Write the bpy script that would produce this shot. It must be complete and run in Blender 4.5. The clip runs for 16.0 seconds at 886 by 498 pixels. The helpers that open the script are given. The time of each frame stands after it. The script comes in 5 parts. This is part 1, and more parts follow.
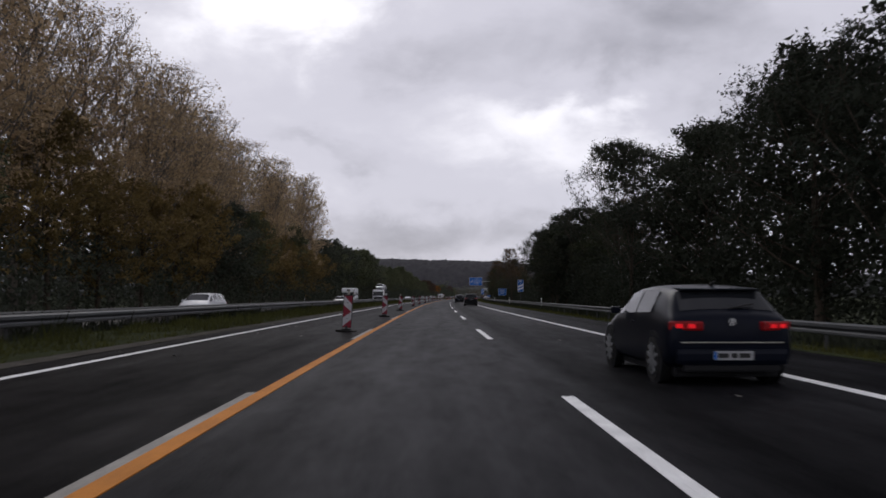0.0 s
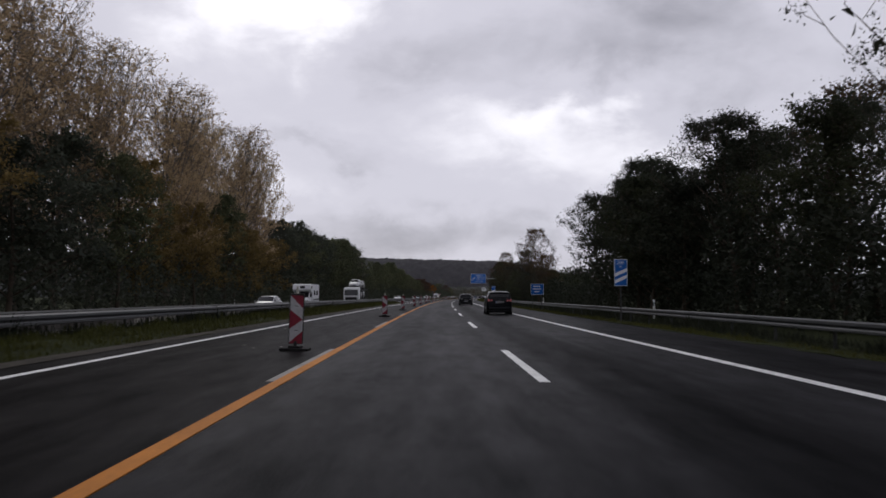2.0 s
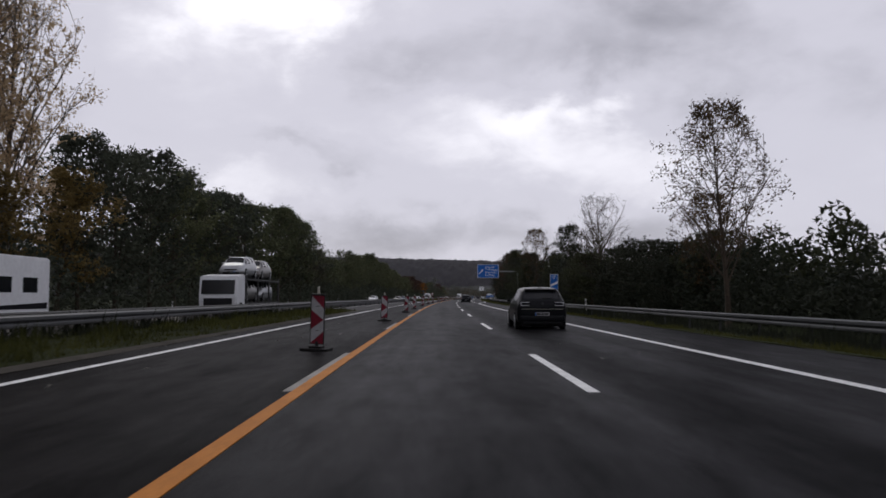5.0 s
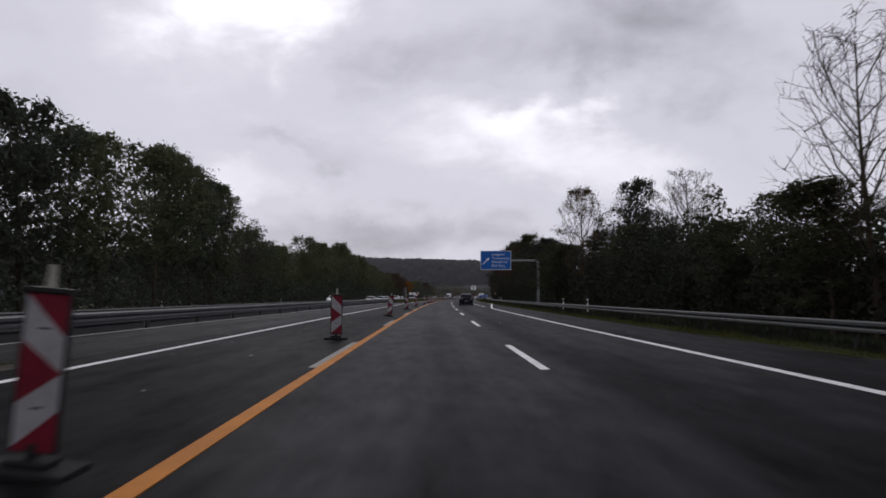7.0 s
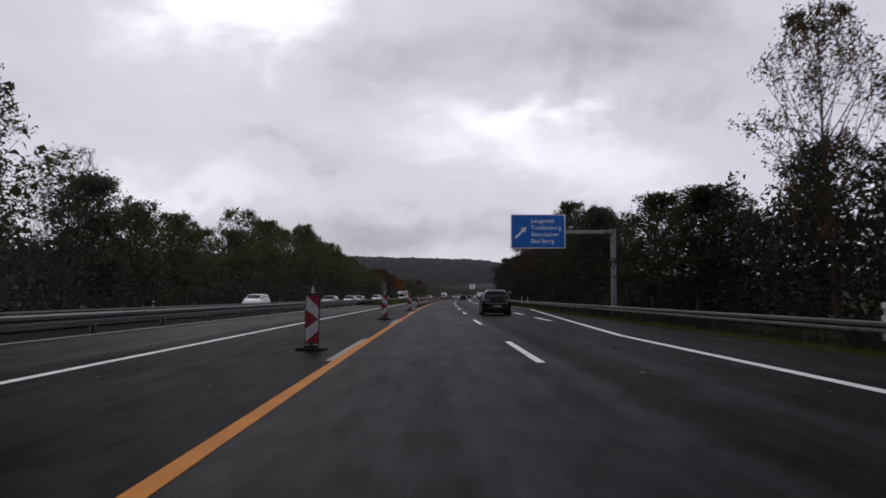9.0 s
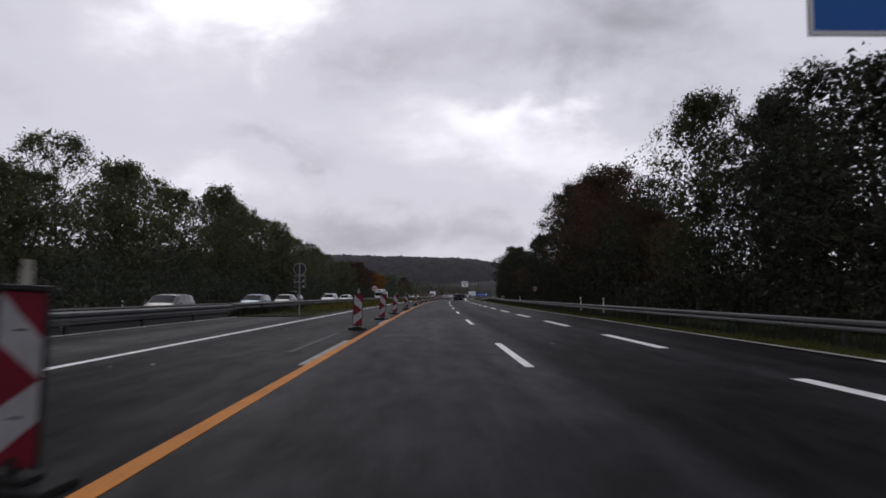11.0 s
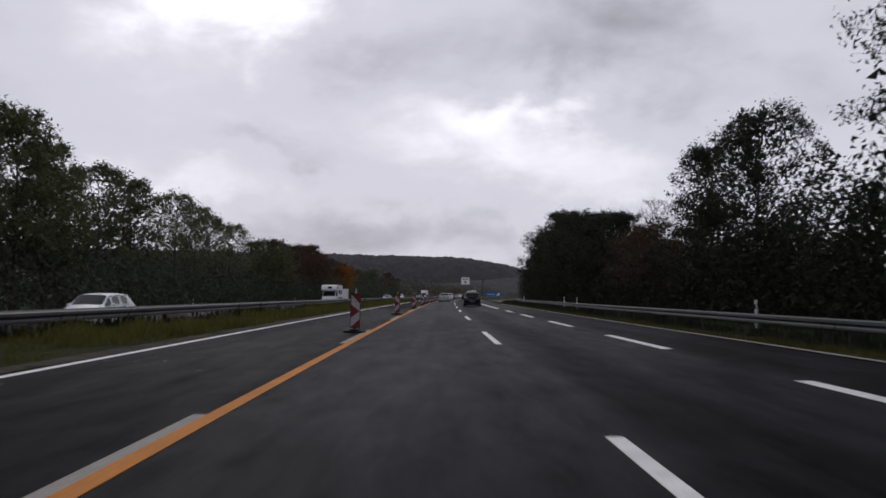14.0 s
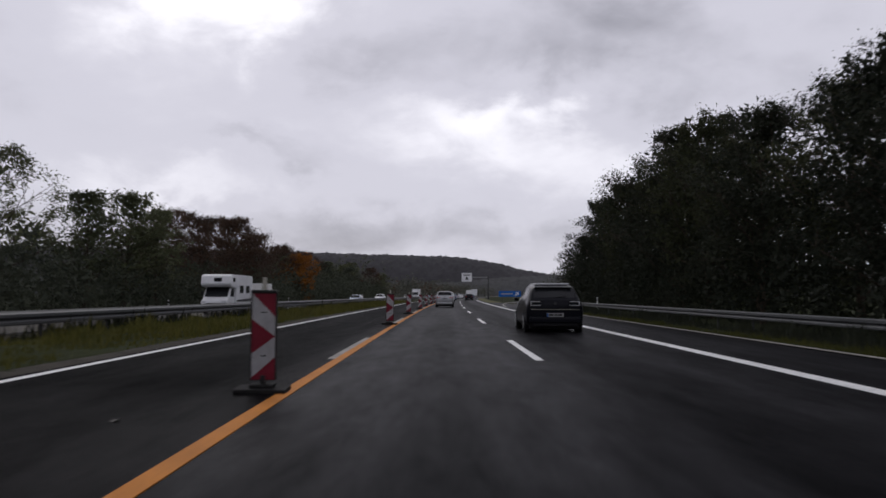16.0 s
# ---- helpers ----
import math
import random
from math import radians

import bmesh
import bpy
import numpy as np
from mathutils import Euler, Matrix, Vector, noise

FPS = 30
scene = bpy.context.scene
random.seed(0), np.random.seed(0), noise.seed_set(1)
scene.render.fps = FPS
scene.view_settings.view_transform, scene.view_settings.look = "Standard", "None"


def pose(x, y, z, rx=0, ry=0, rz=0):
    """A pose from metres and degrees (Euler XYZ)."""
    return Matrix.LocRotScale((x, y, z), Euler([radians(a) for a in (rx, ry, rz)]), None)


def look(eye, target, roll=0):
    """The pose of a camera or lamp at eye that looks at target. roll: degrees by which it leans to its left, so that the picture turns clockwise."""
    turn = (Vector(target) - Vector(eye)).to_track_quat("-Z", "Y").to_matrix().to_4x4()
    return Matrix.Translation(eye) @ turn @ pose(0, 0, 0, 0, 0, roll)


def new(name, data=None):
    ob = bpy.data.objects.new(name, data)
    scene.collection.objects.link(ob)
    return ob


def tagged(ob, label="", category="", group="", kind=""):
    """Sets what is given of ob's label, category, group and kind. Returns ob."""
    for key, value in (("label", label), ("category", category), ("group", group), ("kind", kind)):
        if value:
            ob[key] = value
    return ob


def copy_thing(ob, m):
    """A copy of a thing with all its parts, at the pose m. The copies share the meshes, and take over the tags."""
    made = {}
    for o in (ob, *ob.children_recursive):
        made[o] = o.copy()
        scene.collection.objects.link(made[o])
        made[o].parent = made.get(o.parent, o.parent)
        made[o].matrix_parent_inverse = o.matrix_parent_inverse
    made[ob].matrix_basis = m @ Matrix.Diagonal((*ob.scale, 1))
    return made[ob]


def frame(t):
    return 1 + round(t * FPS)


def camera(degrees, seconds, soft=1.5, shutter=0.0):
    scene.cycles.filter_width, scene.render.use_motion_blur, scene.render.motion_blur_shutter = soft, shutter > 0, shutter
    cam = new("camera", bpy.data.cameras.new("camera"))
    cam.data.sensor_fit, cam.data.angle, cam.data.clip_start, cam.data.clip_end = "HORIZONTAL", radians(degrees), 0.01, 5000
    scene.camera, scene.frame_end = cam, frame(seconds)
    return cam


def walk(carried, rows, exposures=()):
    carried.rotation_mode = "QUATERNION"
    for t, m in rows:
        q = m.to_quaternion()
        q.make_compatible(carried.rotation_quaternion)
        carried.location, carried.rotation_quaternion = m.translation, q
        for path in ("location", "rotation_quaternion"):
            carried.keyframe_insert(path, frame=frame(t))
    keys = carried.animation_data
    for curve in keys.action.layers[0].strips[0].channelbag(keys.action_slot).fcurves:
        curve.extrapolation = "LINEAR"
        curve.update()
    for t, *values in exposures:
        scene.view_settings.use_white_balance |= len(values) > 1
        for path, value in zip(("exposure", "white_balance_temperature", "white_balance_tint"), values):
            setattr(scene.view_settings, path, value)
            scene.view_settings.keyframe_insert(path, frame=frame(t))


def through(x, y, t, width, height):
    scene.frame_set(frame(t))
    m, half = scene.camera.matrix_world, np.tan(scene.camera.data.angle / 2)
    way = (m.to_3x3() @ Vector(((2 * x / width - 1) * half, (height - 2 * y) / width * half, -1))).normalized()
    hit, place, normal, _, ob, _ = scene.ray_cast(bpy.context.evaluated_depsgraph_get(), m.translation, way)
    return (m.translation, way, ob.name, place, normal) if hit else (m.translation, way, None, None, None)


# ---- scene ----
# ---- the road's line and the camera ----
BEND = 1 / 5000  # the motorway bends gently to the right


def road(s, u, z=0.0):
    """s metres along the motorway, u metres to the right of the broken line between the two open lanes."""
    a = BEND * s
    return Vector(((1 - math.cos(a)) / BEND + u * math.cos(a), (1 / BEND - u) * math.sin(a), z))


def on_road(s, u, z=0.0, turn=0.0):
    return Matrix.Translation(road(s, u, z)) @ pose(0, 0, 0, 0, 0, -math.degrees(BEND * s) + turn)


# seconds, metres along, metres across, degrees to the right of the road, degrees up
DRIVE = [
    (0.00, 0.00, -1.55, 0.90, 3.49),
    (0.50, 11.42, -1.53, 0.87, 3.49),
    (1.00, 22.96, -1.44, 0.82, 3.48),
    (1.50, 34.62, -1.41, 0.77, 3.48),
    (2.00, 46.40, -1.48, 0.74, 3.49),
    (2.50, 58.31, -1.61, 0.70, 3.50),
    (3.00, 70.33, -1.72, 0.58, 3.51),
    (3.50, 82.47, -1.82, 0.43, 3.51),
    (4.00, 94.73, -1.92, 0.34, 3.52),
    (4.75, 113.32, -1.89, 0.51, 3.51),
    (5.25, 125.86, -1.88, 0.62, 3.51),
    (5.75, 138.51, -1.86, 0.74, 3.51),
    (6.50, 157.69, -1.83, 0.91, 3.51),
    (7.00, 170.62, -1.77, 0.88, 3.50),
    (7.50, 183.65, -1.72, 0.82, 3.49),
    (8.00, 196.79, -1.73, 0.77, 3.48),
    (8.50, 210.03, -1.79, 0.74, 3.48),
    (9.00, 223.39, -1.83, 0.71, 3.47),
    (9.75, 243.61, -1.74, 0.80, 3.45),
    (10.25, 257.22, -1.67, 0.86, 3.43),
    (10.75, 270.94, -1.60, 0.92, 3.42),
    (11.50, 291.71, -1.51, 1.01, 3.39),
    (12.00, 305.68, -1.42, 1.05, 3.40),
    (12.50, 319.76, -1.36, 1.06, 3.41),
    (13.00, 333.94, -1.32, 0.93, 3.41),
    (13.50, 348.22, -1.35, 0.71, 3.41),
    (14.00, 362.61, -1.43, 0.51, 3.41),
    (14.50, 377.10, -1.53, 0.40, 3.40),
    (15.00, 391.69, -1.62, 0.33, 3.40),
    (15.50, 406.38, -1.69, 0.28, 3.40),
    (16.00, 421.18, -1.73, 0.26, 3.40),
]
cam = camera(59.3, 16.0, soft=1.65, shutter=0.15)
walk(cam, [(t, on_road(s, u, 1.137, -a) @ pose(0, 0, 0, 90 + up)) for t, s, u, a, up in DRIVE])

# ---- sky and light: a closed, broken-textured cloud cover ----
SUN_UP, SUN_ROUND = 38.0, -14.0
world = bpy.data.worlds.new("overcast")
scene.world = world
world.use_nodes = True
wn, wl = world.node_tree.nodes, world.node_tree.links
wn.clear()


def wmath(op, a, b=None, clamp=False):
    n = wn.new("ShaderNodeMath")
    n.operation, n.use_clamp = op, clamp
    for i, v in enumerate((a, b)):
        if v is None:
            continue
        if isinstance(v, (int, float)):
            n.inputs[i].default_value = v
        else:
            wl.new(v, n.inputs[i])
    return n.outputs[0]


coord = wn.new("ShaderNodeTexCoord").outputs["Generated"]
axes = wn.new("ShaderNodeSeparateXYZ")
wl.new(coord, axes.inputs[0])
height = wmath("ADD", wmath("MAXIMUM", axes.outputs[2], 0.0), 0.32)
deck = wn.new("ShaderNodeCombineXYZ")
wl.new(wmath("DIVIDE", axes.outputs[0], height), deck.inputs[0])
wl.new(wmath("DIVIDE", axes.outputs[1], height), deck.inputs[1])


def cloud_noise(scale, detail, shift, distort=0.0):
    place = wn.new("ShaderNodeMapping")
    place.inputs["Location"].default_value = shift
    wl.new(deck.outputs[0], place.inputs[0])
    n = wn.new("ShaderNodeTexNoise")
    n.inputs["Scale"].default_value, n.inputs["Detail"].default_value = scale, detail
    n.inputs["Distortion"].default_value = distort
    n.inputs["Roughness"].default_value = 0.5
    wl.new(place.outputs[0], n.inputs["Vector"])
    return n.outputs[0]


def puff_noise(scale, detail, shift):
    """Cloud detail that is not drawn out towards the horizon."""
    place = wn.new("ShaderNodeMapping")
    place.inputs["Location"].default_value = shift
    place.inputs["Scale"].default_value = (1, 1, 1.7)
    wl.new(coord, place.inputs[0])
    n = wn.new("ShaderNodeTexNoise")
    n.inputs["Scale"].default_value, n.inputs["Detail"].default_value = scale, detail
    n.inputs["Distortion"].default_value, n.inputs["Roughness"].default_value = 0.25, 0.55
    wl.new(place.outputs[0], n.inputs["Vector"])
    return n.outputs[0]


banks = cloud_noise(0.9, 4, (1.9, 0.35, 0), 0.5)
wisps = cloud_noise(2.6, 5, (4.0, 1.0, 2.0), 0.3)
# the large cloud masses: degrees round (to the right of the start of the road), degrees up, half widths, strength
wobble = puff_noise(7.0, 6, (7.0, 3.0, 1.0))
lift = puff_noise(8.0, 6, (2.0, 9.0, 4.0))
puffs = puff_noise(5.0, 7, (0.4, 2.0, 6.0))
sway = wmath("MULTIPLY", wmath("SUBTRACT", wobble, 0.5), 15.0)
sway_up = wmath("MULTIPLY", wmath("SUBTRACT", lift, 0.5), 11.0)
turn_deg = wmath("ADD", wmath("MULTIPLY", wmath("ARCTAN2", axes.outputs[0], axes.outputs[1]), 57.2958), sway)
up_deg = wmath("ADD", wmath("MULTIPLY", wmath("ARCSINE", axes.outputs[2]), 57.2958), sway_up)
masses = None
for turn0, up0, wide, tall, much in (
    (-11.5, 21.5, 6.5, 4.0, 0.36), (-2, 17.0, 5, 3.0, -0.08), (4.5, 17.6, 7, 3.8, -0.10), (16, 19, 9, 4.5, -0.15), (27, 17, 8, 5, -0.10),
    (8.0, 12.2, 7.5, 2.8, 0.16), (10.5, 13.2, 4, 1.6, 0.10), (16, 8.5, 6, 2, 0.10), (-7, 10.2, 6, 1.5, -0.12), (-15, 7.5, 7, 1.6, 0.12), (-13, 12.5, 5, 2.2, 0.04), (-26, 16, 8, 6, -0.03), (3, 5, 14, 1.8, -0.06), (-4, 3.5, 30, 2.6, -0.11), (17, 10.5, 7, 1.6, 0.06),
):
    da = wmath("DIVIDE", wmath("SUBTRACT", turn_deg, turn0), wide)
    de = wmath("DIVIDE", wmath("SUBTRACT", up_deg, up0), tall)
    fall = wmath("ADD", wmath("MULTIPLY", da, da), wmath("MULTIPLY", de, de))
    lump = wmath("MULTIPLY", wmath("POWER", 2.718, wmath("MULTIPLY", fall, -1.0)), much)
    masses = lump if masses is None else wmath("ADD", masses, lump)
cover = wmath("ADD", wmath("MULTIPLY", wmath("SUBTRACT", banks, 0.5), 0.20), wmath("MULTIPLY", wmath("SUBTRACT", wisps, 0.5), 0.16))
cover = wmath("ADD", cover, wmath("MULTIPLY", wmath("SUBTRACT", puffs, 0.5), 0.30))
cover = wmath("ADD", wmath("ADD", cover, masses), 0.5)
# the unseen sky overhead is darkened to let less light reach the ground
thick = wmath("MULTIPLY", wmath("MAXIMUM", wmath("SUBTRACT", axes.outputs[2], 0.42), 0.0), 0.45)
cover = wmath("SUBTRACT", cover, thick)
ramp = wn.new("ShaderNodeValToRGB")
ramp.color_ramp.interpolation = "EASE"
ramp.color_ramp.elements[0].position, ramp.color_ramp.elements[0].color = 0.20, (0.26, 0.257, 0.30, 1)
ramp.color_ramp.elements[1].position, ramp.color_ramp.elements[1].color = 0.78, (1.0, 0.985, 1.06, 1)
mid = ramp.color_ramp.elements.new(0.48)
mid.color = (0.60, 0.59, 0.672, 1)
wl.new(cover, ramp.inputs[0])
sky = wn.new("ShaderNodeTexSky")
sky.sky_type, sky.sun_disc = "NISHITA", False
sky.sun_elevation, sky.sun_rotation = radians(SUN_UP), radians(SUN_ROUND)
clear = wn.new("ShaderNodeMix")
clear.data_type = "RGBA"
clear.inputs["Factor"].default_value = 0.97
thin = wn.new("ShaderNodeVectorMath")
thin.operation = "SCALE"
thin.inputs["Scale"].default_value = 0.1
wl.new(sky.outputs[0], thin.inputs[0])
wl.new(thin.outputs[0], clear.inputs["A"])
wl.new(ramp.outputs[0], clear.inputs["B"])
back = wn.new("ShaderNodeBackground")
back.inputs["Strength"].default_value = 1.08
wl.new(clear.outputs["Result"], back.inputs["Color"])
wl.new(back.outputs[0], wn.new("ShaderNodeOutputWorld").inputs[0])

sun = new("sun", bpy.data.lights.new("sun", "SUN"))
sun.data.energy, sun.data.angle, sun.data.color = 0.35, radians(25), (1.0, 0.97, 0.93)
sun.matrix_world = look((0, 0, 60), Vector((0, 0, 60)) - Vector((math.sin(radians(SUN_ROUND)) * math.cos(radians(SUN_UP)), math.cos(radians(SUN_ROUND)) * math.cos(radians(SUN_UP)), math.sin(radians(SUN_UP)))))


# ---- materials ----
def material(name, colour, rough=0.7, metal=0.0, vary=0.25, grain=40.0, stain=1.5, bump=0.15, spec=0.22, coat=0.0, random_tint=0.0, emit=0.0):
    """A surface with fine grain, broader stains and a little relief; vary is how far they shift the colour."""
    m = bpy.data.materials.new(name)
    m.use_nodes = True
    n, l = m.node_tree.nodes, m.node_tree.links
    b = n["Principled BSDF"]
    b.inputs["Roughness"].default_value, b.inputs["Metallic"].default_value = rough, metal
    b.inputs["Specular IOR Level"].default_value, b.inputs["Coat Weight"].default_value = spec, coat
    b.inputs["Coat Roughness"].default_value = 0.08
    c = n.new("ShaderNodeTexCoord").outputs["Object"]
    fine, broad = n.new("ShaderNodeTexNoise"), n.new("ShaderNodeTexNoise")
    fine.inputs["Scale"].default_value, fine.inputs["Detail"].default_value = grain, 4
    broad.inputs["Scale"].default_value, broad.inputs["Detail"].default_value = stain, 5
    l.new(c, fine.inputs["Vector"]), l.new(c, broad.inputs["Vector"])
    add = n.new("ShaderNodeMath")
    add.operation = "ADD"
    l.new(fine.outputs[0], add.inputs[0]), l.new(broad.outputs[0], add.inputs[1])
    span = n.new("ShaderNodeMapRange")
    span.inputs[1].default_value, span.inputs[2].default_value = 0.6, 1.4
    span.inputs[3].default_value, span.inputs[4].default_value = 1 - vary, 1 + vary
    l.new(add.outputs[0], span.inputs[0])
    value = span.outputs[0]
    if random_tint:
        info = n.new("ShaderNodeObjectInfo")
        r = n.new("ShaderNodeMapRange")
        r.inputs[3].default_value, r.inputs[4].default_value = 1 - random_tint, 1 + random_tint
        l.new(info.outputs["Random"], r.inputs[0])
        times = n.new("ShaderNodeMath")
        times.operation = "MULTIPLY"
        l.new(value, times.inputs[0]), l.new(r.outputs[0], times.inputs[1])
        value = times.outputs[0]
    tint = n.new("ShaderNodeVectorMath")
    tint.operation = "SCALE"
    tint.inputs[0].default_value = colour
    l.new(value, tint.inputs["Scale"])
    l.new(tint.outputs[0], b.inputs["Base Color"])
    if bump:
        relief = n.new("ShaderNodeBump")
        relief.inputs["Strength"].default_value, relief.inputs["Distance"].default_value = bump, 0.01
        l.new(fine.outputs[0], relief.inputs["Height"])
        l.new(relief.outputs[0], b.inputs["Normal"])
    if emit:
        b.inputs["Emission Color"].default_value, b.inputs["Emission Strength"].default_value = (*colour, 1), emit
    return m


def asphalt_material(name, colour, left=1.0, right=1.0):
    """Asphalt with long wheel tracks and tar streaks along the road (u runs across, in metres, in the UV map)."""
    m = material(name, colour, rough=0.48, vary=0.42, grain=34, stain=0.8, bump=0.6, spec=0.12)
    n, l = m.node_tree.nodes, m.node_tree.links
    b = n["Principled BSDF"]
    uv = n.new("ShaderNodeUVMap").outputs[0]
    stretch = n.new("ShaderNodeMapping")
    stretch.inputs["Scale"].default_value = (1.1, 0.012, 1)
    l.new(uv, stretch.inputs[0])
    tracks = n.new("ShaderNodeTexNoise")
    tracks.inputs["Scale"].default_value, tracks.inputs["Detail"].default_value = 1.0, 3
    l.new(stretch.outputs[0], tracks.inputs["Vector"])
    patch = n.new("ShaderNodeMapping")
    patch.inputs["Scale"].default_value = (0.5, 0.06, 1)
    l.new(uv, patch.inputs[0])
    blot = n.new("ShaderNodeTexNoise")
    blot.inputs["Scale"].default_value, blot.inputs["Detail"].default_value = 1.0, 4
    l.new(patch.outputs[0], blot.inputs["Vector"])
    both = n.new("ShaderNodeMath")
    both.operation = "ADD"
    l.new(tracks.outputs[0], both.inputs[0]), l.new(blot.outputs[0], both.inputs[1])
    r = n.new("ShaderNodeMapRange")
    r.inputs[1].default_value, r.inputs[2].default_value = 0.78, 1.22
    r.inputs[3].default_value, r.inputs[4].default_value = 0.66, 1.34
    l.new(both.outputs[0], r.inputs[0])
    coarse = n.new("ShaderNodeMapping")
    coarse.inputs["Scale"].default_value = (2.6, 0.55, 1)
    l.new(uv, coarse.inputs[0])
    mottle = n.new("ShaderNodeTexNoise")
    mottle.inputs["Scale"].default_value, mottle.inputs["Detail"].default_value, mottle.inputs["Roughness"].default_value = 1.0, 7, 0.68
    l.new(coarse.outputs[0], mottle.inputs["Vector"])
    worn = n.new("ShaderNodeMapRange")
    worn.inputs[1].default_value, worn.inputs[2].default_value = 0.32, 0.68
    worn.inputs[3].default_value, worn.inputs[4].default_value = 0.60, 1.40
    l.new(mottle.outputs[0], worn.inputs[0])
    streaked = n.new("ShaderNodeMath")
    streaked.operation = "MULTIPLY"
    l.new(r.outputs[0], streaked.inputs[0]), l.new(worn.outputs[0], streaked.inputs[1])
    # each lane was laid with its own mix
    split = n.new("ShaderNodeSeparateXYZ")
    l.new(uv, split.inputs[0])
    across = n.new("ShaderNodeMapRange")
    across.inputs[1].default_value, across.inputs[2].default_value = -9.0, 7.0
    wander = n.new("ShaderNodeMath")
    wander.operation = "MULTIPLY_ADD"
    wander.inputs[1].default_value = 0.7
    off = n.new("ShaderNodeMath")
    off.operation = "SUBTRACT"
    off.inputs[1].default_value = 0.35
    l.new(split.outputs[0], off.inputs[0])
    l.new(blot.outputs[0], wander.inputs[0]), l.new(off.outputs[0], wander.inputs[2])
    l.new(wander.outputs[0], across.inputs[0])
    lanes = n.new("ShaderNodeValToRGB")
    lanes.color_ramp.interpolation = "LINEAR"
    stops = [(0.0, left), (0.338, left), (0.345, 0.92), (0.575, 0.92), (0.600, right * 0.55), (0.640, right * 0.55), (0.685, right), (0.79, right), (0.80, right * 0.85)]
    while len(lanes.color_ramp.elements) < len(stops):
        lanes.color_ramp.elements.new(0.5)
    for e, (at, v) in zip(lanes.color_ramp.elements, stops):
        e.position, e.color = at, (v, v, v, 1)
    l.new(across.outputs[0], lanes.inputs[0])
    # the closed lane was resurfaced in a paler mix for a while, later in a fresh dark one
    ahead = n.new("ShaderNodeMapRange")
    ahead.inputs[1].default_value, ahead.inputs[2].default_value = 0.0, 600.0
    l.new(split.outputs[1], ahead.inputs[0])
    newer = n.new("ShaderNodeValToRGB")
    newer.color_ramp.interpolation = "LINEAR"
    spots = [(0.0, 0.5), (0.47, 0.5), (0.50, 0.87), (0.585, 0.87), (0.62, 0.5), (0.713, 0.5), (0.718, 0.0)]
    while len(newer.color_ramp.elements) < len(spots):
        newer.color_ramp.elements.new(0.5)
    for e, (at, v) in zip(newer.color_ramp.elements, spots):
        e.position, e.color = at, (v, v, v, 1)
    l.new(ahead.outputs[0], newer.inputs[0])
    inner = n.new("ShaderNodeMath")
    inner.operation = "MULTIPLY_ADD"
    inner.use_clamp = True
    inner.inputs[1].default_value, inner.inputs[2].default_value = -1.8, -6.6
    l.new(split.outputs[0], inner.inputs[0])
    lift = n.new("ShaderNodeMath")
    lift.operation = "MULTIPLY"
    step = n.new("ShaderNodeMath")
    step.operation = "SUBTRACT"
    step.inputs[1].default_value = 0.5
    l.new(newer.outputs[0], step.inputs[0])
    l.new(step.outputs[0], lift.inputs[0]), l.new(inner.outputs[0], lift.inputs[1])
    paler = n.new("ShaderNodeMath")
    paler.operation = "MULTIPLY_ADD"
    l.new(lift.outputs[0], paler.inputs[0])
    paler.inputs[1].default_value = max(0.0, 0.72 - left) * 3.2
    l.new(lanes.outputs[0], paler.inputs[2])
    laid = n.new("ShaderNodeMath")
    laid.operation = "MULTIPLY"
    l.new(streaked.outputs[0], laid.inputs[0]), l.new(paler.outputs[0], laid.inputs[1])
    gloss = n.new("ShaderNodeMath")
    gloss.operation = "MULTIPLY"
    gloss.inputs[1].default_value = 0.014
    l.new(laid.outputs[0], gloss.inputs[0])
    l.new(gloss.outputs[0], b.inputs["Specular IOR Level"])
    scale = n.new("ShaderNodeVectorMath")
    scale.operation = "SCALE"
    l.new(b.inputs["Base Color"].links[0].from_socket, scale.inputs[0])
    l.new(laid.outputs[0], scale.inputs["Scale"])
    # the closed lane's mix has a brownish stone
    hue = n.new("ShaderNodeValToRGB")
    hue.color_ramp.elements[0].position, hue.color_ramp.elements[0].color = 0.335, (1.06, 0.985, 0.93, 1)
    hue.color_ramp.elements[1].position, hue.color_ramp.elements[1].color = 0.345, (1, 1, 1, 1)
    l.new(across.outputs[0], hue.inputs[0])
    stone = n.new("ShaderNodeVectorMath")
    stone.operation = "MULTIPLY"
    l.new(scale.outputs[0], stone.inputs[0]), l.new(hue.outputs[0], stone.inputs[1])
    l.new(stone.outputs[0], b.inputs["Base Color"])
    return m


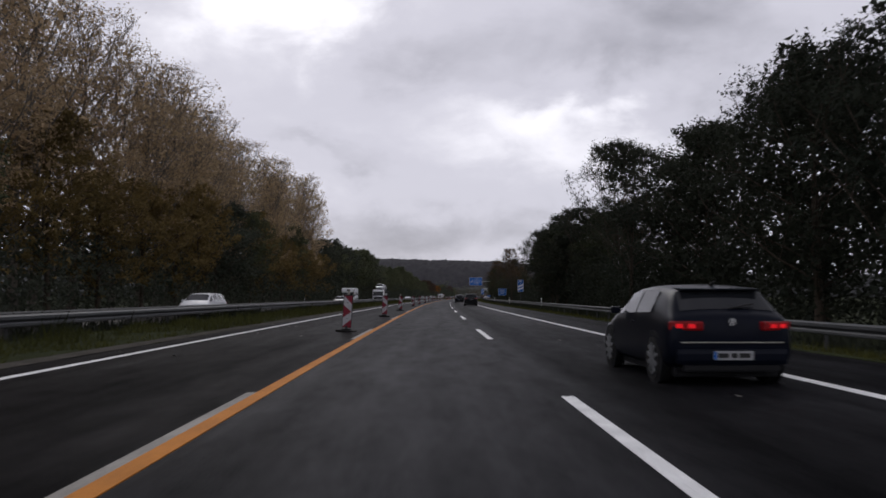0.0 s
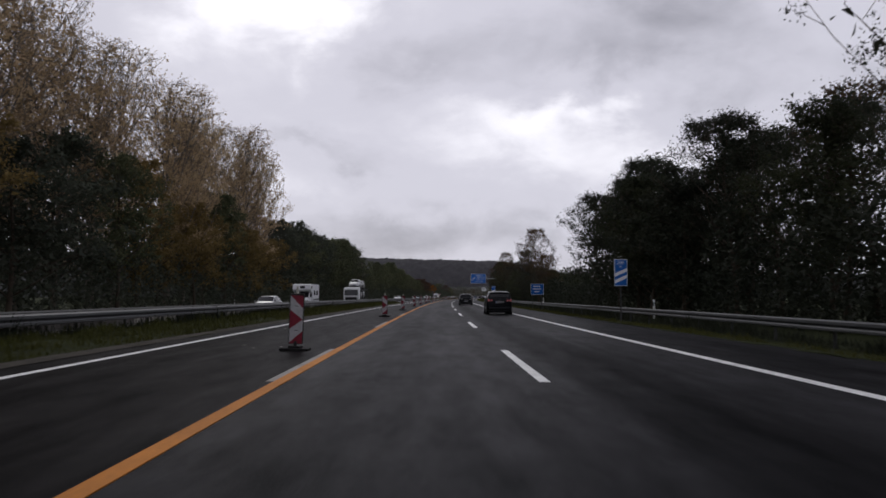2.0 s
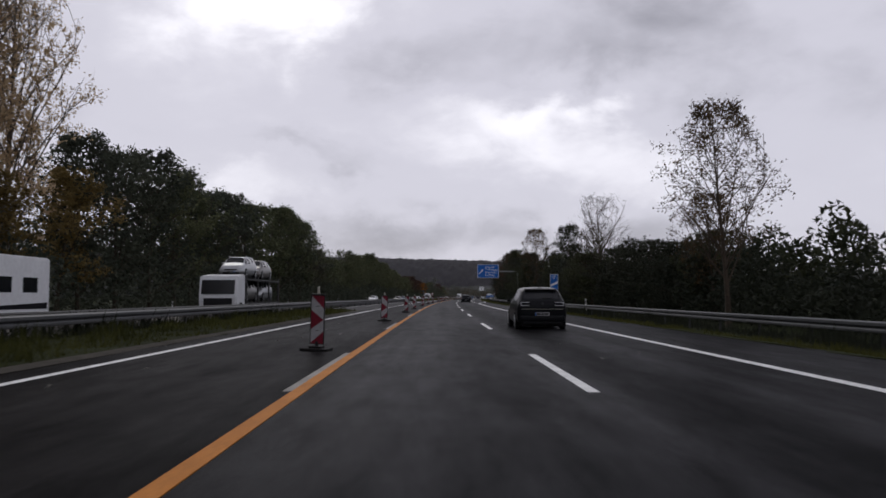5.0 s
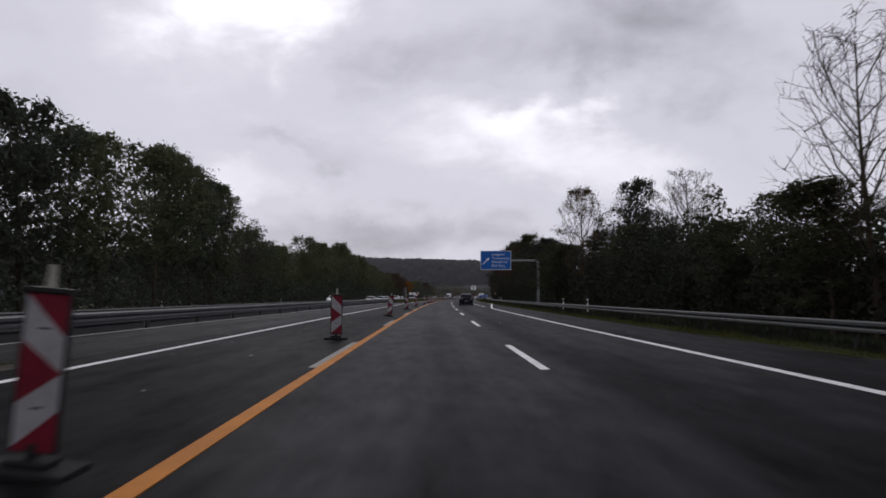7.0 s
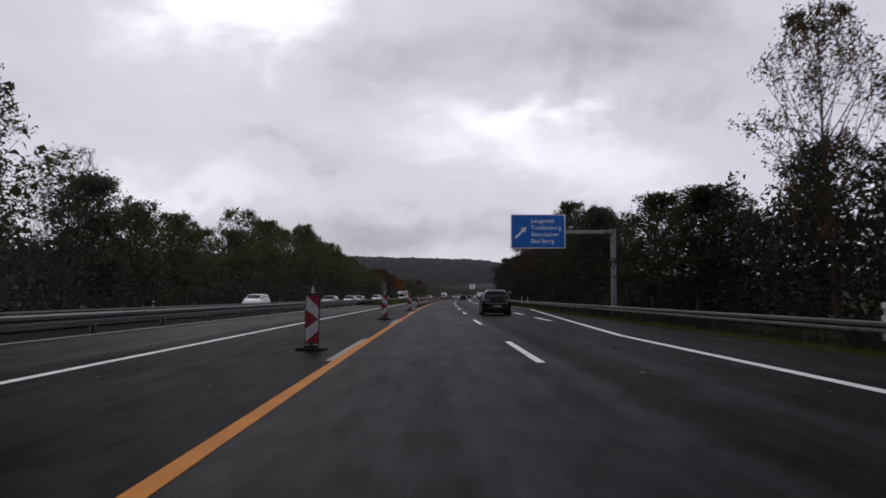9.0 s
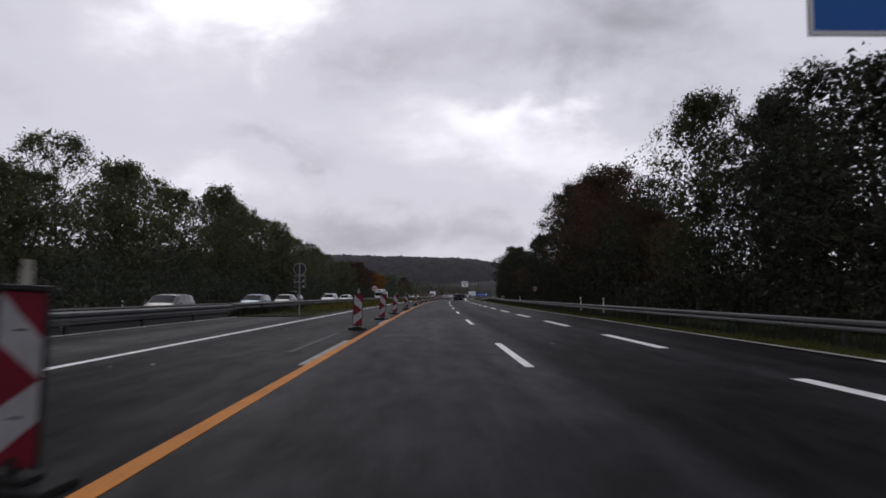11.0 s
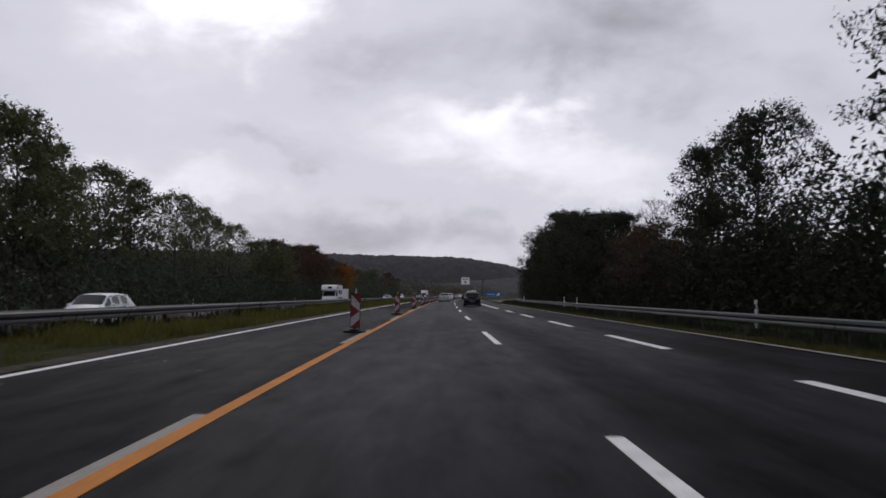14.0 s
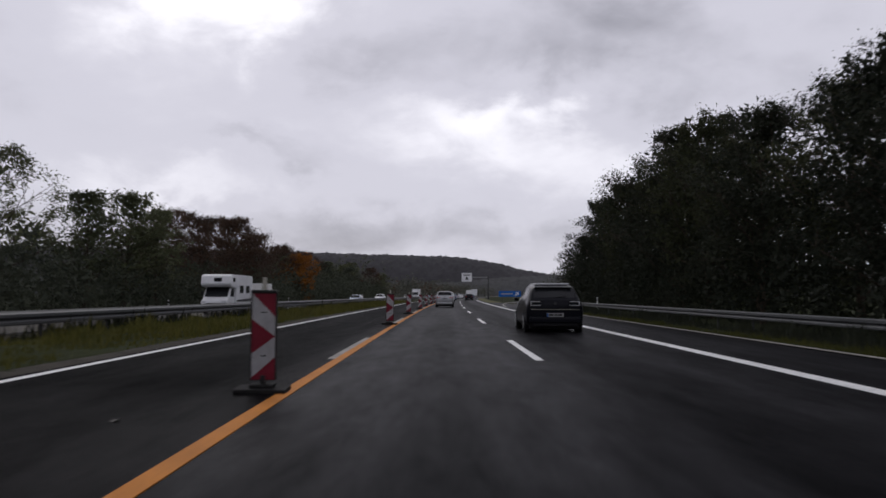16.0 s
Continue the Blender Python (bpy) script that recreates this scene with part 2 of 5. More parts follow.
def leaf_material(name, dark, light, through=0.35):
    """Leaves: the colour shifts from leaf to leaf and from tree to tree, and some light passes through."""
    m = bpy.data.materials.new(name)
    m.use_nodes = True
    n, l = m.node_tree.nodes, m.node_tree.links
    b = n["Principled BSDF"]
    b.inputs["Roughness"].default_value, b.inputs["Specular IOR Level"].default_value = 0.7, 0.10
    geo, info = n.new("ShaderNodeNewGeometry"), n.new("ShaderNodeObjectInfo")
    patch = n.new("ShaderNodeTexNoise")
    patch.inputs["Scale"].default_value = 0.35
    l.new(n.new("ShaderNodeTexCoord").outputs["Object"], patch.inputs["Vector"])
    mixv = n.new("ShaderNodeMath")
    mixv.operation = "MULTIPLY_ADD"
    l.new(geo.outputs["Random Per Island"], mixv.inputs[0])
    mixv.inputs[1].default_value = 0.38
    l.new(patch.outputs[0], mixv.inputs[2])
    shift = n.new("ShaderNodeMath")
    shift.operation = "MULTIPLY_ADD"
    l.new(info.outputs["Random"], shift.inputs[0])
    shift.inputs[1].default_value = 0.4
    l.new(mixv.outputs[0], shift.inputs[2])
    r = n.new("ShaderNodeMapRange")
    r.inputs[1].default_value, r.inputs[2].default_value = 0.45, 1.4
    l.new(shift.outputs[0], r.inputs[0])
    mix = n.new("ShaderNodeMix")
    mix.data_type = "RGBA"
    mix.inputs["A"].default_value, mix.inputs["B"].default_value = (*dark, 1), (*light, 1)
    l.new(r.outputs[0], mix.inputs["Factor"])
    l.new(mix.outputs["Result"], b.inputs["Base Color"])
    glow = n.new("ShaderNodeBsdfTranslucent")
    l.new(mix.outputs["Result"], glow.inputs["Color"])
    shade = n.new("ShaderNodeMixShader")
    shade.inputs[0].default_value = through
    l.new(b.outputs[0], shade.inputs[1]), l.new(glow.outputs[0], shade.inputs[2])
    l.new(shade.outputs[0], n["Material Output"].inputs["Surface"])
    return m


ASPHALT = asphalt_material("asphalt_worn", (0.0170, 0.0168, 0.0185), 0.50, 0.82)
ASPHALT_SCRAPED = material("scraped_asphalt", (0.028, 0.028, 0.030), 0.6, vary=0.75, grain=6, stain=1.6, bump=0.4, spec=0.1)
ASPHALT_FAR = asphalt_material("asphalt_opposite", (0.026, 0.0255, 0.026))
ASPHALT_MEDIAN = asphalt_material("asphalt_crossing", (0.016, 0.016, 0.017))
PAINT_WHITE = material("road_paint_white", (0.78, 0.78, 0.76), 0.6, vary=0.32, grain=45, stain=2.5, bump=0.3)
PAINT_OLD = material("road_paint_grey_white", (0.28, 0.265, 0.235), 0.7, vary=0.4, grain=25, stain=1.2, bump=0.3)
TAPE_YELLOW = material("marking_foil_orange", (0.50, 0.182, 0.020), 0.75, vary=0.28, grain=22, stain=1.1, bump=0.1)
SOIL = material("meadow_ground", (0.026, 0.031, 0.013), 0.95, vary=0.4, grain=6, stain=0.15, bump=0.6, spec=0.03)
GRIT = material("verge_gravel", (0.065, 0.059, 0.050), 0.95, vary=0.45, grain=35, stain=1.2, bump=0.7, spec=0.04)
GRASS = leaf_material("grass_blades", (0.038, 0.045, 0.012), (0.135, 0.126, 0.030), 0.3)
WEED = leaf_material("weed_leaves", (0.045, 0.052, 0.016), (0.15, 0.132, 0.034), 0.3)
ZINC = material("galvanised_steel", (0.092, 0.094, 0.097), 0.6, metal=0.5, vary=0.22, grain=14, stain=0.6, bump=0.1)
ZINC_DULL = material("weathered_steel", (0.06, 0.06, 0.06), 0.75, metal=0.2, vary=0.3, grain=14, stain=0.7, bump=0.15)
MAST_STEEL = material("pale_painted_steel", (0.20, 0.205, 0.20), 0.6, metal=0.1, vary=0.15, grain=10, stain=0.8, bump=0.05)
BARK = material("bark", (0.055, 0.042, 0.030), 0.9, vary=0.35, grain=9, stain=1.0, bump=0.8)
BARK_PALE = material("pale_bark", (0.15, 0.130, 0.108), 0.9, vary=0.35, grain=9, stain=1.0, bump=0.8)
GRASS_DULL = leaf_material("dull_grass_blades", (0.022, 0.027, 0.009), (0.085, 0.084, 0.022), 0.3)
LEAF_POPLAR = leaf_material("poplar_leaves", (0.26, 0.186, 0.108), (0.59, 0.445, 0.27), 0.47)
LEAF_GOLD = leaf_material("golden_leaves", (0.118, 0.088, 0.034), (0.28, 0.198, 0.075), 0.40)
# haze over the trees across the road is mixed into this green
LEAF_GREEN = leaf_material("green_leaves", (0.048, 0.060, 0.034), (0.130, 0.138, 0.068), 0.32)
# leaves of the right-hand woods, with their shade darkened into the colour
LEAF_SHADED = leaf_material("shaded_leaves", (0.020, 0.025, 0.018), (0.040, 0.044, 0.028), 0.24)
# leaves across the road, lightened and blued by haze in the colour
LEAF_HAZED = leaf_material("hazed_green_leaves", (0.038, 0.046, 0.037), (0.086, 0.094, 0.062), 0.28)
# right-hand copy of the green leaves, shade put into its colour
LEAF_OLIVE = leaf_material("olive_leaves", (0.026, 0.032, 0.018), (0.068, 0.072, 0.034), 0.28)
# distant crowns: aerial haze is greyed into the leaf colour
LEAF_FAR_HAZED = leaf_material("far_hazed_leaves", (0.060, 0.066, 0.058), (0.13, 0.13, 0.10), 0.3)
LEAF_RUST = leaf_material("rust_leaves", (0.036, 0.025, 0.019), (0.098, 0.058, 0.038), 0.32)
LEAF_ORANGE = leaf_material("orange_leaves", (0.16, 0.06, 0.012), (0.34, 0.14, 0.025), 0.35)
LEAF_BROWN = leaf_material("brown_leaves", (0.045, 0.030, 0.016), (0.11, 0.070, 0.032), 0.3)
SIGN_BLUE = material("sign_blue", (0.008, 0.100, 0.37), 0.4, vary=0.08, grain=8, stain=0.6, bump=0.02)
SIGN_WHITE = material("sign_white", (0.66, 0.67, 0.68), 0.4, vary=0.08, grain=8, stain=0.6, bump=0.02)
SIGN_RED = material("sign_red", (0.33, 0.014, 0.02), 0.45, vary=0.12, grain=8, stain=0.8, bump=0.02)
SIGN_BACK = material("sign_back_grey", (0.045, 0.046, 0.048), 0.55, metal=0.3, vary=0.2, bump=0.05)
BEACON_WHITE = material("dim_white_foil", (0.31, 0.31, 0.315), 0.5, vary=0.22, grain=9, stain=2.5, bump=0.02)
BEACON_RED = material("dull_red_foil", (0.15, 0.010, 0.022), 0.5, vary=0.22, grain=9, stain=2.5, bump=0.02)
BLACK_PLASTIC = material("black_plastic", (0.018, 0.018, 0.018), 0.55, vary=0.3, grain=30, stain=2, bump=0.2)
RUBBER = material("recycled_rubber", (0.013, 0.0125, 0.012), 0.9, vary=0.35, grain=25, stain=3, bump=0.5)
WHITE_PLASTIC = material("white_plastic", (0.66, 0.66, 0.64), 0.5, vary=0.12, grain=20, stain=4, bump=0.05)
LAMP_GREY = material("clouded_lamp_plastic", (0.34, 0.33, 0.28), 0.35, vary=0.15, bump=0.05)


# ---- building helpers ----
def part(name, bm, mat, parent=None, label="", smooth=False):
    me = bpy.data.meshes.new(name)
    bm.normal_update()
    bm.to_mesh(me)
    bm.free()
    me.materials.append(mat)
    if smooth:
        me.shade_smooth()
    ob = new(name, me)
    if parent:
        ob.parent = parent
    if label:
        ob["label"] = label
    return ob


def mesh_part(name, verts, faces, mat, parent=None, label="", smooth=False):
    me = bpy.data.meshes.new(name)
    me.from_pydata(verts, [], faces)
    me.materials.append(mat)
    if smooth:
        me.shade_smooth()
    ob = new(name, me)
    if parent:
        ob.parent = parent
    if label:
        ob["label"] = label
    return ob


def thing(name, m, label, category, group="", kind=""):
    ob = new(name)
    ob.empty_display_size = 0.2
    ob.matrix_world = m
    return tagged(ob, label, category, group, kind)


def box(bm, x0, x1, y0, y1, z0, z1, bevel=0.0, m=None):
    made = bmesh.ops.create_cube(bm, size=1, matrix=Matrix.Translation(((x0 + x1) / 2, (y0 + y1) / 2, (z0 + z1) / 2)) @ Matrix.Diagonal((x1 - x0, y1 - y0, z1 - z0, 1)))
    if m:
        bmesh.ops.transform(bm, matrix=m, verts=made["verts"])
    if bevel:
        edges = {e for v in made["verts"] for e in v.link_edges}
        bmesh.ops.bevel(bm, geom=list(edges), offset=bevel, segments=2, affect="EDGES", profile=0.6)
    return bm


def boxed(*a, **k):
    return box(bmesh.new(), *a, **k)


def rod(bm, p, q, r0, r1=None, sides=10):
    p, q = Vector(p), Vector(q)
    way = q - p
    m = Matrix.Translation((p + q) / 2) @ way.to_track_quat("Z", "Y").to_matrix().to_4x4()
    bmesh.ops.create_cone(bm, cap_ends=True, segments=sides, radius1=r0, radius2=r0 if r1 is None else r1, depth=way.length, matrix=m)
    return bm


def slab(bm, points, y0, y1):
    """A flat plate in the x-z plane, from y0 to y1."""
    a = [bm.verts.new((x, y0, z)) for x, z in points]
    b = [bm.verts.new((x, y1, z)) for x, z in points]
    n = len(points)
    bm.faces.new(a)
    bm.faces.new(b[::-1])
    for i in range(n):
        bm.faces.new((a[i], b[i], b[(i + 1) % n], a[(i + 1) % n])[::-1])
    bmesh.ops.recalc_face_normals(bm, faces=bm.faces)
    return bm


def strip(name, profile, s0, s1, step, mat, label, category, kind="structure", rough=0.0, parent=None, smooth=False, uv=True):
    """A band along the road: profile is a row of (u, z)."""
    rows = max(1, round((s1 - s0) / step))
    verts, faces, k = [], [], len(profile)
    rnd = random.Random(len(profile) * 7 + round(s0))
    for i in range(rows + 1):
        s = s0 + (s1 - s0) * i / rows
        for j, (u, z) in enumerate(profile):
            wob = rough * rnd.uniform(-1, 1) if 0 < j < k - 1 else rough * 0.3 * rnd.uniform(-1, 1)
            verts.append(road(s, u + wob, z + wob * 0.25))
    for i in range(rows):
        for j in range(k - 1):
            a = i * k + j
            faces.append((a, a + 1, a + k + 1, a + k))
    ob = mesh_part(name, verts, faces, mat, parent, smooth=smooth)
    if uv:
        layer = ob.data.uv_layers.new(name="across")
        flat = []
        for poly in ob.data.polygons:
            for v in poly.vertices:
                i, j = divmod(v, k)
                flat += [profile[j][0], s0 + (s1 - s0) * i / rows]
        layer.data.foreach_set("uv", flat)
    if parent is None:
        tagged(ob, label, category, "", kind)
    return ob


# ---- ground, carriageways, verges ----
ground_verts, ground_faces = [], []
xs = [-4600, -2500, -1200, -500, -200, -90, -40, 0, 40, 90, 200, 500, 1200, 2500, 4600]
ys = [-1500, -600, -200, 0, 200, 400, 600, 900, 1500, 2500, 4700]
for y in ys:
    for x in xs:
        ground_verts.append((x, y, -0.5))
for i in range(len(ys) - 1):
    for j in range(len(xs) - 1):
        a = i * len(xs) + j
        ground_faces.append((a, a + 1, a + len(xs) + 1, a + len(xs)))
tagged(mesh_part("ground", ground_verts, ground_faces, SOIL), "flat dark green meadow ground round the motorway", "ground", "", "structure")

S0, S1 = -120, 1300
strip("road", [(-8.45, -0.008), (-7.5, 0.0), (-3.75, 0.0), (0, 0.0), (3.6, 0.0), (6.5, -0.03)], S0, S1, 5, ASPHALT, "worn dark grey asphalt carriageway with tar streaks", "road")
strip("road_opposite", [(-25.5, -0.28), (-21, -0.25), (-17.5, -0.25), (-13.75, -0.25)], S0, S1, 5, ASPHALT_FAR, "grey asphalt carriageway of the oncoming traffic", "road")
# median: a strip of grass, paved where emergency crossings lie
CROSSING = (184, 320)
for a, b, e in ((S0, CROSSING[0], -8.35), (CROSSING[1], S1, -7.80)):
    strip("median", [(e + 0.05, -0.30), (e, -0.012), (e - 0.5, 0.02), (-9.8, 0.06), (-11, 0.05), (-12.4, 0.0), (-13.6, -0.18), (-13.9, -0.35)][::-1], a, b, 1.2, SOIL, "grassy central strip between the carriageways", "median", rough=0.10, uv=False)
    strip("median_edge", [(e - 0.34, 0.028), (e - 0.16, 0.024), (e + 0.08, 0.005)], a, b, 1.0, GRIT, "gravelly dirt along the inner asphalt edge", "verge", rough=0.06, uv=False)
strip("median_crossing", [(-13.9, -0.3), (-13.72, -0.02), (-12, 0.0), (-8.40, -0.012), (-8.30, -0.3)], CROSSING[0], CROSSING[1], 4, ASPHALT_MEDIAN, "paved emergency crossing in the central strip", "pavement")
strip("verge_right", [(6.3, -0.4), (6.32, -0.02), (6.7, -0.04), (7.6, -0.16), (9.0, -0.3), (12, -0.36), (26, -0.4), (60, -0.48)], S0, S1, 2.0, SOIL, "grass verge sloping down from the shoulder", "verge", rough=0.08, uv=False)
strip("verge_left", [(-70, -0.48), (-40, -0.4), (-30, -0.36), (-27, -0.3), (-25.4, -0.262), (-25.3, -0.45)], S0, S1, 2.5, SOIL, "grass verge beside the oncoming carriageway", "verge", rough=0.08, uv=False)


# ---- road markings ----
def line(name, u, width, s0, s1, mat, label, parent=None, z=0.004, u_end=None, step=4):
    n = max(1, round((s1 - s0) / step))
    verts, faces = [], []
    for i in range(n + 1):
        s = s0 + (s1 - s0) * i / n
        c = u if u_end is None else u + (u_end - u) * i / n
        for du, dz in ((-width / 2, -0.003), (-width / 2, z), (width / 2, z), (width / 2, -0.003)):
            verts.append(road(s, c + du, dz))
    for i in range(n):
        for j in range(3):
            a = i * 4 + j
            faces.append((a, a + 1, a + 5, a + 4))
    for a in (0, n * 4):
        faces.append((a, a + 1, a + 2, a + 3))
    ob = mesh_part(name, verts, faces, mat, parent)
    if parent is None:
        tagged(ob, label, "road marking", "", "structure")
    return ob


line("edge_line_left", -7.5, 0.17, S0, S1, PAINT_WHITE, "solid white edge line beside the central strip")
line("edge_line_right", 3.55, 0.2, S0, 246, PAINT_WHITE, "solid white edge line beside the hard shoulder")
line("exit_edge_line", 3.55, 0.2, 246, 292, PAINT_WHITE, "white edge line swinging out to the exit lane", u_end=6.25)
line("exit_lane_edge_line", 6.25, 0.15, 292, 470, PAINT_OLD, "narrow white edge line of the exit lane")
line("temporary_line", -3.53, 0.17, S0, S1, TAPE_YELLOW, "continuous orange foil line of the roadworks", z=0.008)
line("opposite_edge_line", -13.95, 0.15, S0, S1, PAINT_OLD, "white edge line of the oncoming carriageway", z=-0.244)
crossing_line = line("crossing_line", -12.05, 0.12, CROSSING[0], CROSSING[1], PAINT_WHITE, "narrow white line at the foot of the barrier")


def dashes(name, u, width, first, last, period, length, mat, label, z=0.004):
    root = thing(name, Matrix(), label, "road marking", "", "structure")
    s = first
    while s < last:
        line("dash", u, width, s - length, s, mat, "", root, z=z, step=3)
        s += period
    return root


DASH = 8.93
dashes("lane_line", 0.0, 0.15, DASH - 108, 1000, 18, 6.1, PAINT_WHITE, "broken white lane line between the open lanes")
dashes("old_lane_line", -3.655, 0.15, DASH + 0.4 - 108, 178, 18, 6.4, PAINT_OLD, "worn white broken line half covered by the orange foil line")
dashes("old_lane_line", -3.68, 0.15, DASH + 1.2 + 180, 1000, 18, 6.9, PAINT_OLD, "worn white broken line beside the orange foil line")
line("removed_line", -4.41, 0.14, 294, 302, ASPHALT_SCRAPED, "pale scraped trace of a removed lane line")
line("removed_line", -4.42, 0.10, 304.5, 310, ASPHALT_SCRAPED, "faint scraped trace of a removed lane line")
line("removed_line", -4.40, 0.15, 313, 356, ASPHALT_SCRAPED, "pale scraped trace of a removed lane line", u_end=-4.30)
dashes("exit_lane_line", 3.45, 0.24, 265, 424, 12, 5.8, PAINT_WHITE, "broad broken white line along the exit lane")
line("exit_nose_line", 3.45, 0.28, 430, 600, PAINT_WHITE, "solid white line curving off at the exit nose", u_end=3.6)
for uu in (-17.45, -21.2):
    dashes("opposite_lane_line", uu, 0.15, 4, 500, 18, 6, PAINT_OLD, "broken white lane line of the oncoming carriageway", z=-0.244)


# ---- guardrails ----
def beam_profile(u, z, side):
    """The folded section of a steel beam, 31 cm high; side is the way it faces."""
    pts = [(0.00, 0.0), (0.05, 0.005), (0.083, 0.025), (0.083, 0.085), (0.05, 0.118), (0.0, 0.126), (0.0, 0.136), (0.083, 0.20), (0.083, 0.275), (0.035, 0.298), (0.0, 0.31)]
    return [(u + side * a, z + b) for a, b in pts]


def guardrail(name, u, top, side, s0, s1, label, ground_z, post_step, posts_from, posts_to, double=False):
    root = thing(name, Matrix(), label, "guardrail", "guardrails along the motorway")
    strip("beam", beam_profile(u, top - 0.31, side), s0, s1, 4, ZINC, "", "", parent=root, uv=False)
    if double:
        strip("beam", beam_profile(u - side * 0.32, top - 0.31, -side), s0, s1, 4, ZINC, "", "", parent=root, uv=False)
    strip("cap_rail", [(u - side * 0.30, top - 0.03), (u - side * 0.24, top + 0.012), (u - side * 0.06, top + 0.012), (u, top - 0.005)], s0, s1, 4, ZINC_DULL, "", "", parent=root, uv=False)
    bm = boxed(-0.045, 0.045, -0.03, 0.03, ground_z - 0.35 - top, -0.05)
    box(bm, -0.10 if side > 0 else 0.0, 0.0 if side > 0 else 0.10, -0.05, 0.05, -0.26, -0.08)
    first = part("post", bm, ZINC_DULL, root)
    first.matrix_world = on_road(posts_from, u - side * 0.14, top)
    s = posts_from + post_step
    while s < posts_to:
        p = new("post", first.data)
        p.parent = root
        p.matrix_world = on_road(s, u - side * 0.14, top)
        s += post_step
    return root


guardrail("guardrail", -12.25, 0.66, 1, S0, CROSSING[0], "galvanised steel guardrail with posts in the grassy central strip", 0, 4, -8, CROSSING[0])
guardrail("guardrail", -12.25, 0.70, 1, CROSSING[1], 900, "galvanised steel guardrail with posts in the grassy central strip", 0, 4, CROSSING[1] + 2, 800)
guardrail("guardrail", -13.35, 0.70, -1, S0, 900, "galvanised steel guardrail facing the oncoming carriageway", -0.1, 4, -8, 760)
# the rail on the outer verge swings outward with the widening shoulder
def right_u(s):
    return float(np.interp(s, (0, 18, 80, 415, 450, 500), (8.3, 8.4, 9.75, 9.75, 10.4, 10.6)))


right_rail = thing("guardrail", Matrix(), "dull steel guardrail with posts on the outer grass verge", "guardrail", "guardrails along the motorway")
jv, jf = [], []
prof = beam_profile(0, 0.17, -1) + [(0.05, 0.485), (0.11, 0.48)]
stops = [-60 + 4 * i for i in range(140)]
for s in stops:
    for du, z in prof:
        jv.append(road(s, right_u(s) + du, z))
for i in range(len(stops) - 1):
    for j in range(len(prof) - 1):
        a = i * len(prof) + j
        jf.append((a, a + 1, a + len(prof) + 1, a + len(prof)))
mesh_part("beam", jv, jf, ZINC, right_rail)
post_bm = boxed(-0.045, 0.045, -0.03, 0.03, -1.1, -0.05)
box(post_bm, 0.0, 0.10, -0.05, 0.05, -0.26, -0.08)
post = part("post", post_bm, ZINC_DULL, right_rail)
post.matrix_world = on_road(-4, right_u(-4) + 0.14, 0.48)
for i in range(1, 124):
    p = new("post", post.data)
    p.parent = right_rail
    p.matrix_world = on_road(-4 + 4 * i, right_u(-4 + 4 * i) + 0.14, 0.48)
# lift-out steel barrier across the paved crossing
barrier = thing("median_barrier", Matrix(), "lift-out galvanised steel barrier with skirt panels across the paved crossing", "barrier")
strip("beam", beam_profile(-12.25, 0.33, 1), CROSSING[0], CROSSING[1], 4, ZINC, "", "", parent=barrier, uv=False)
strip("cap_rail", [(-12.55, 0.61), (-12.5, 0.655), (-12.3, 0.655), (-12.25, 0.637)], CROSSING[0], CROSSING[1], 4, ZINC_DULL, "", "", parent=barrier, uv=False)
s = 187.2
while s < CROSSING[1] - 6:
    strip("skirt_panel", [(-12.32, 0.03), (-12.24, 0.05), (-12.24, 0.20), (-12.30, 0.26)], s + 0.20, s + 5.80, 6, SIGN_BACK, "", "", parent=barrier, uv=False)
    strip("lower_rail", [(-12.22, 0.255), (-12.16, 0.265), (-12.14, 0.30), (-12.20, 0.325)], s + 0.10, s + 5.90, 6, ZINC, "", "", parent=barrier, uv=False)
    part("foot", boxed(-0.03, 0.05, -0.14, 0.14, 0.0, 0.27, 0.01), BLACK_PLASTIC, barrier).matrix_world = on_road(s, -12.20)
    s += 6


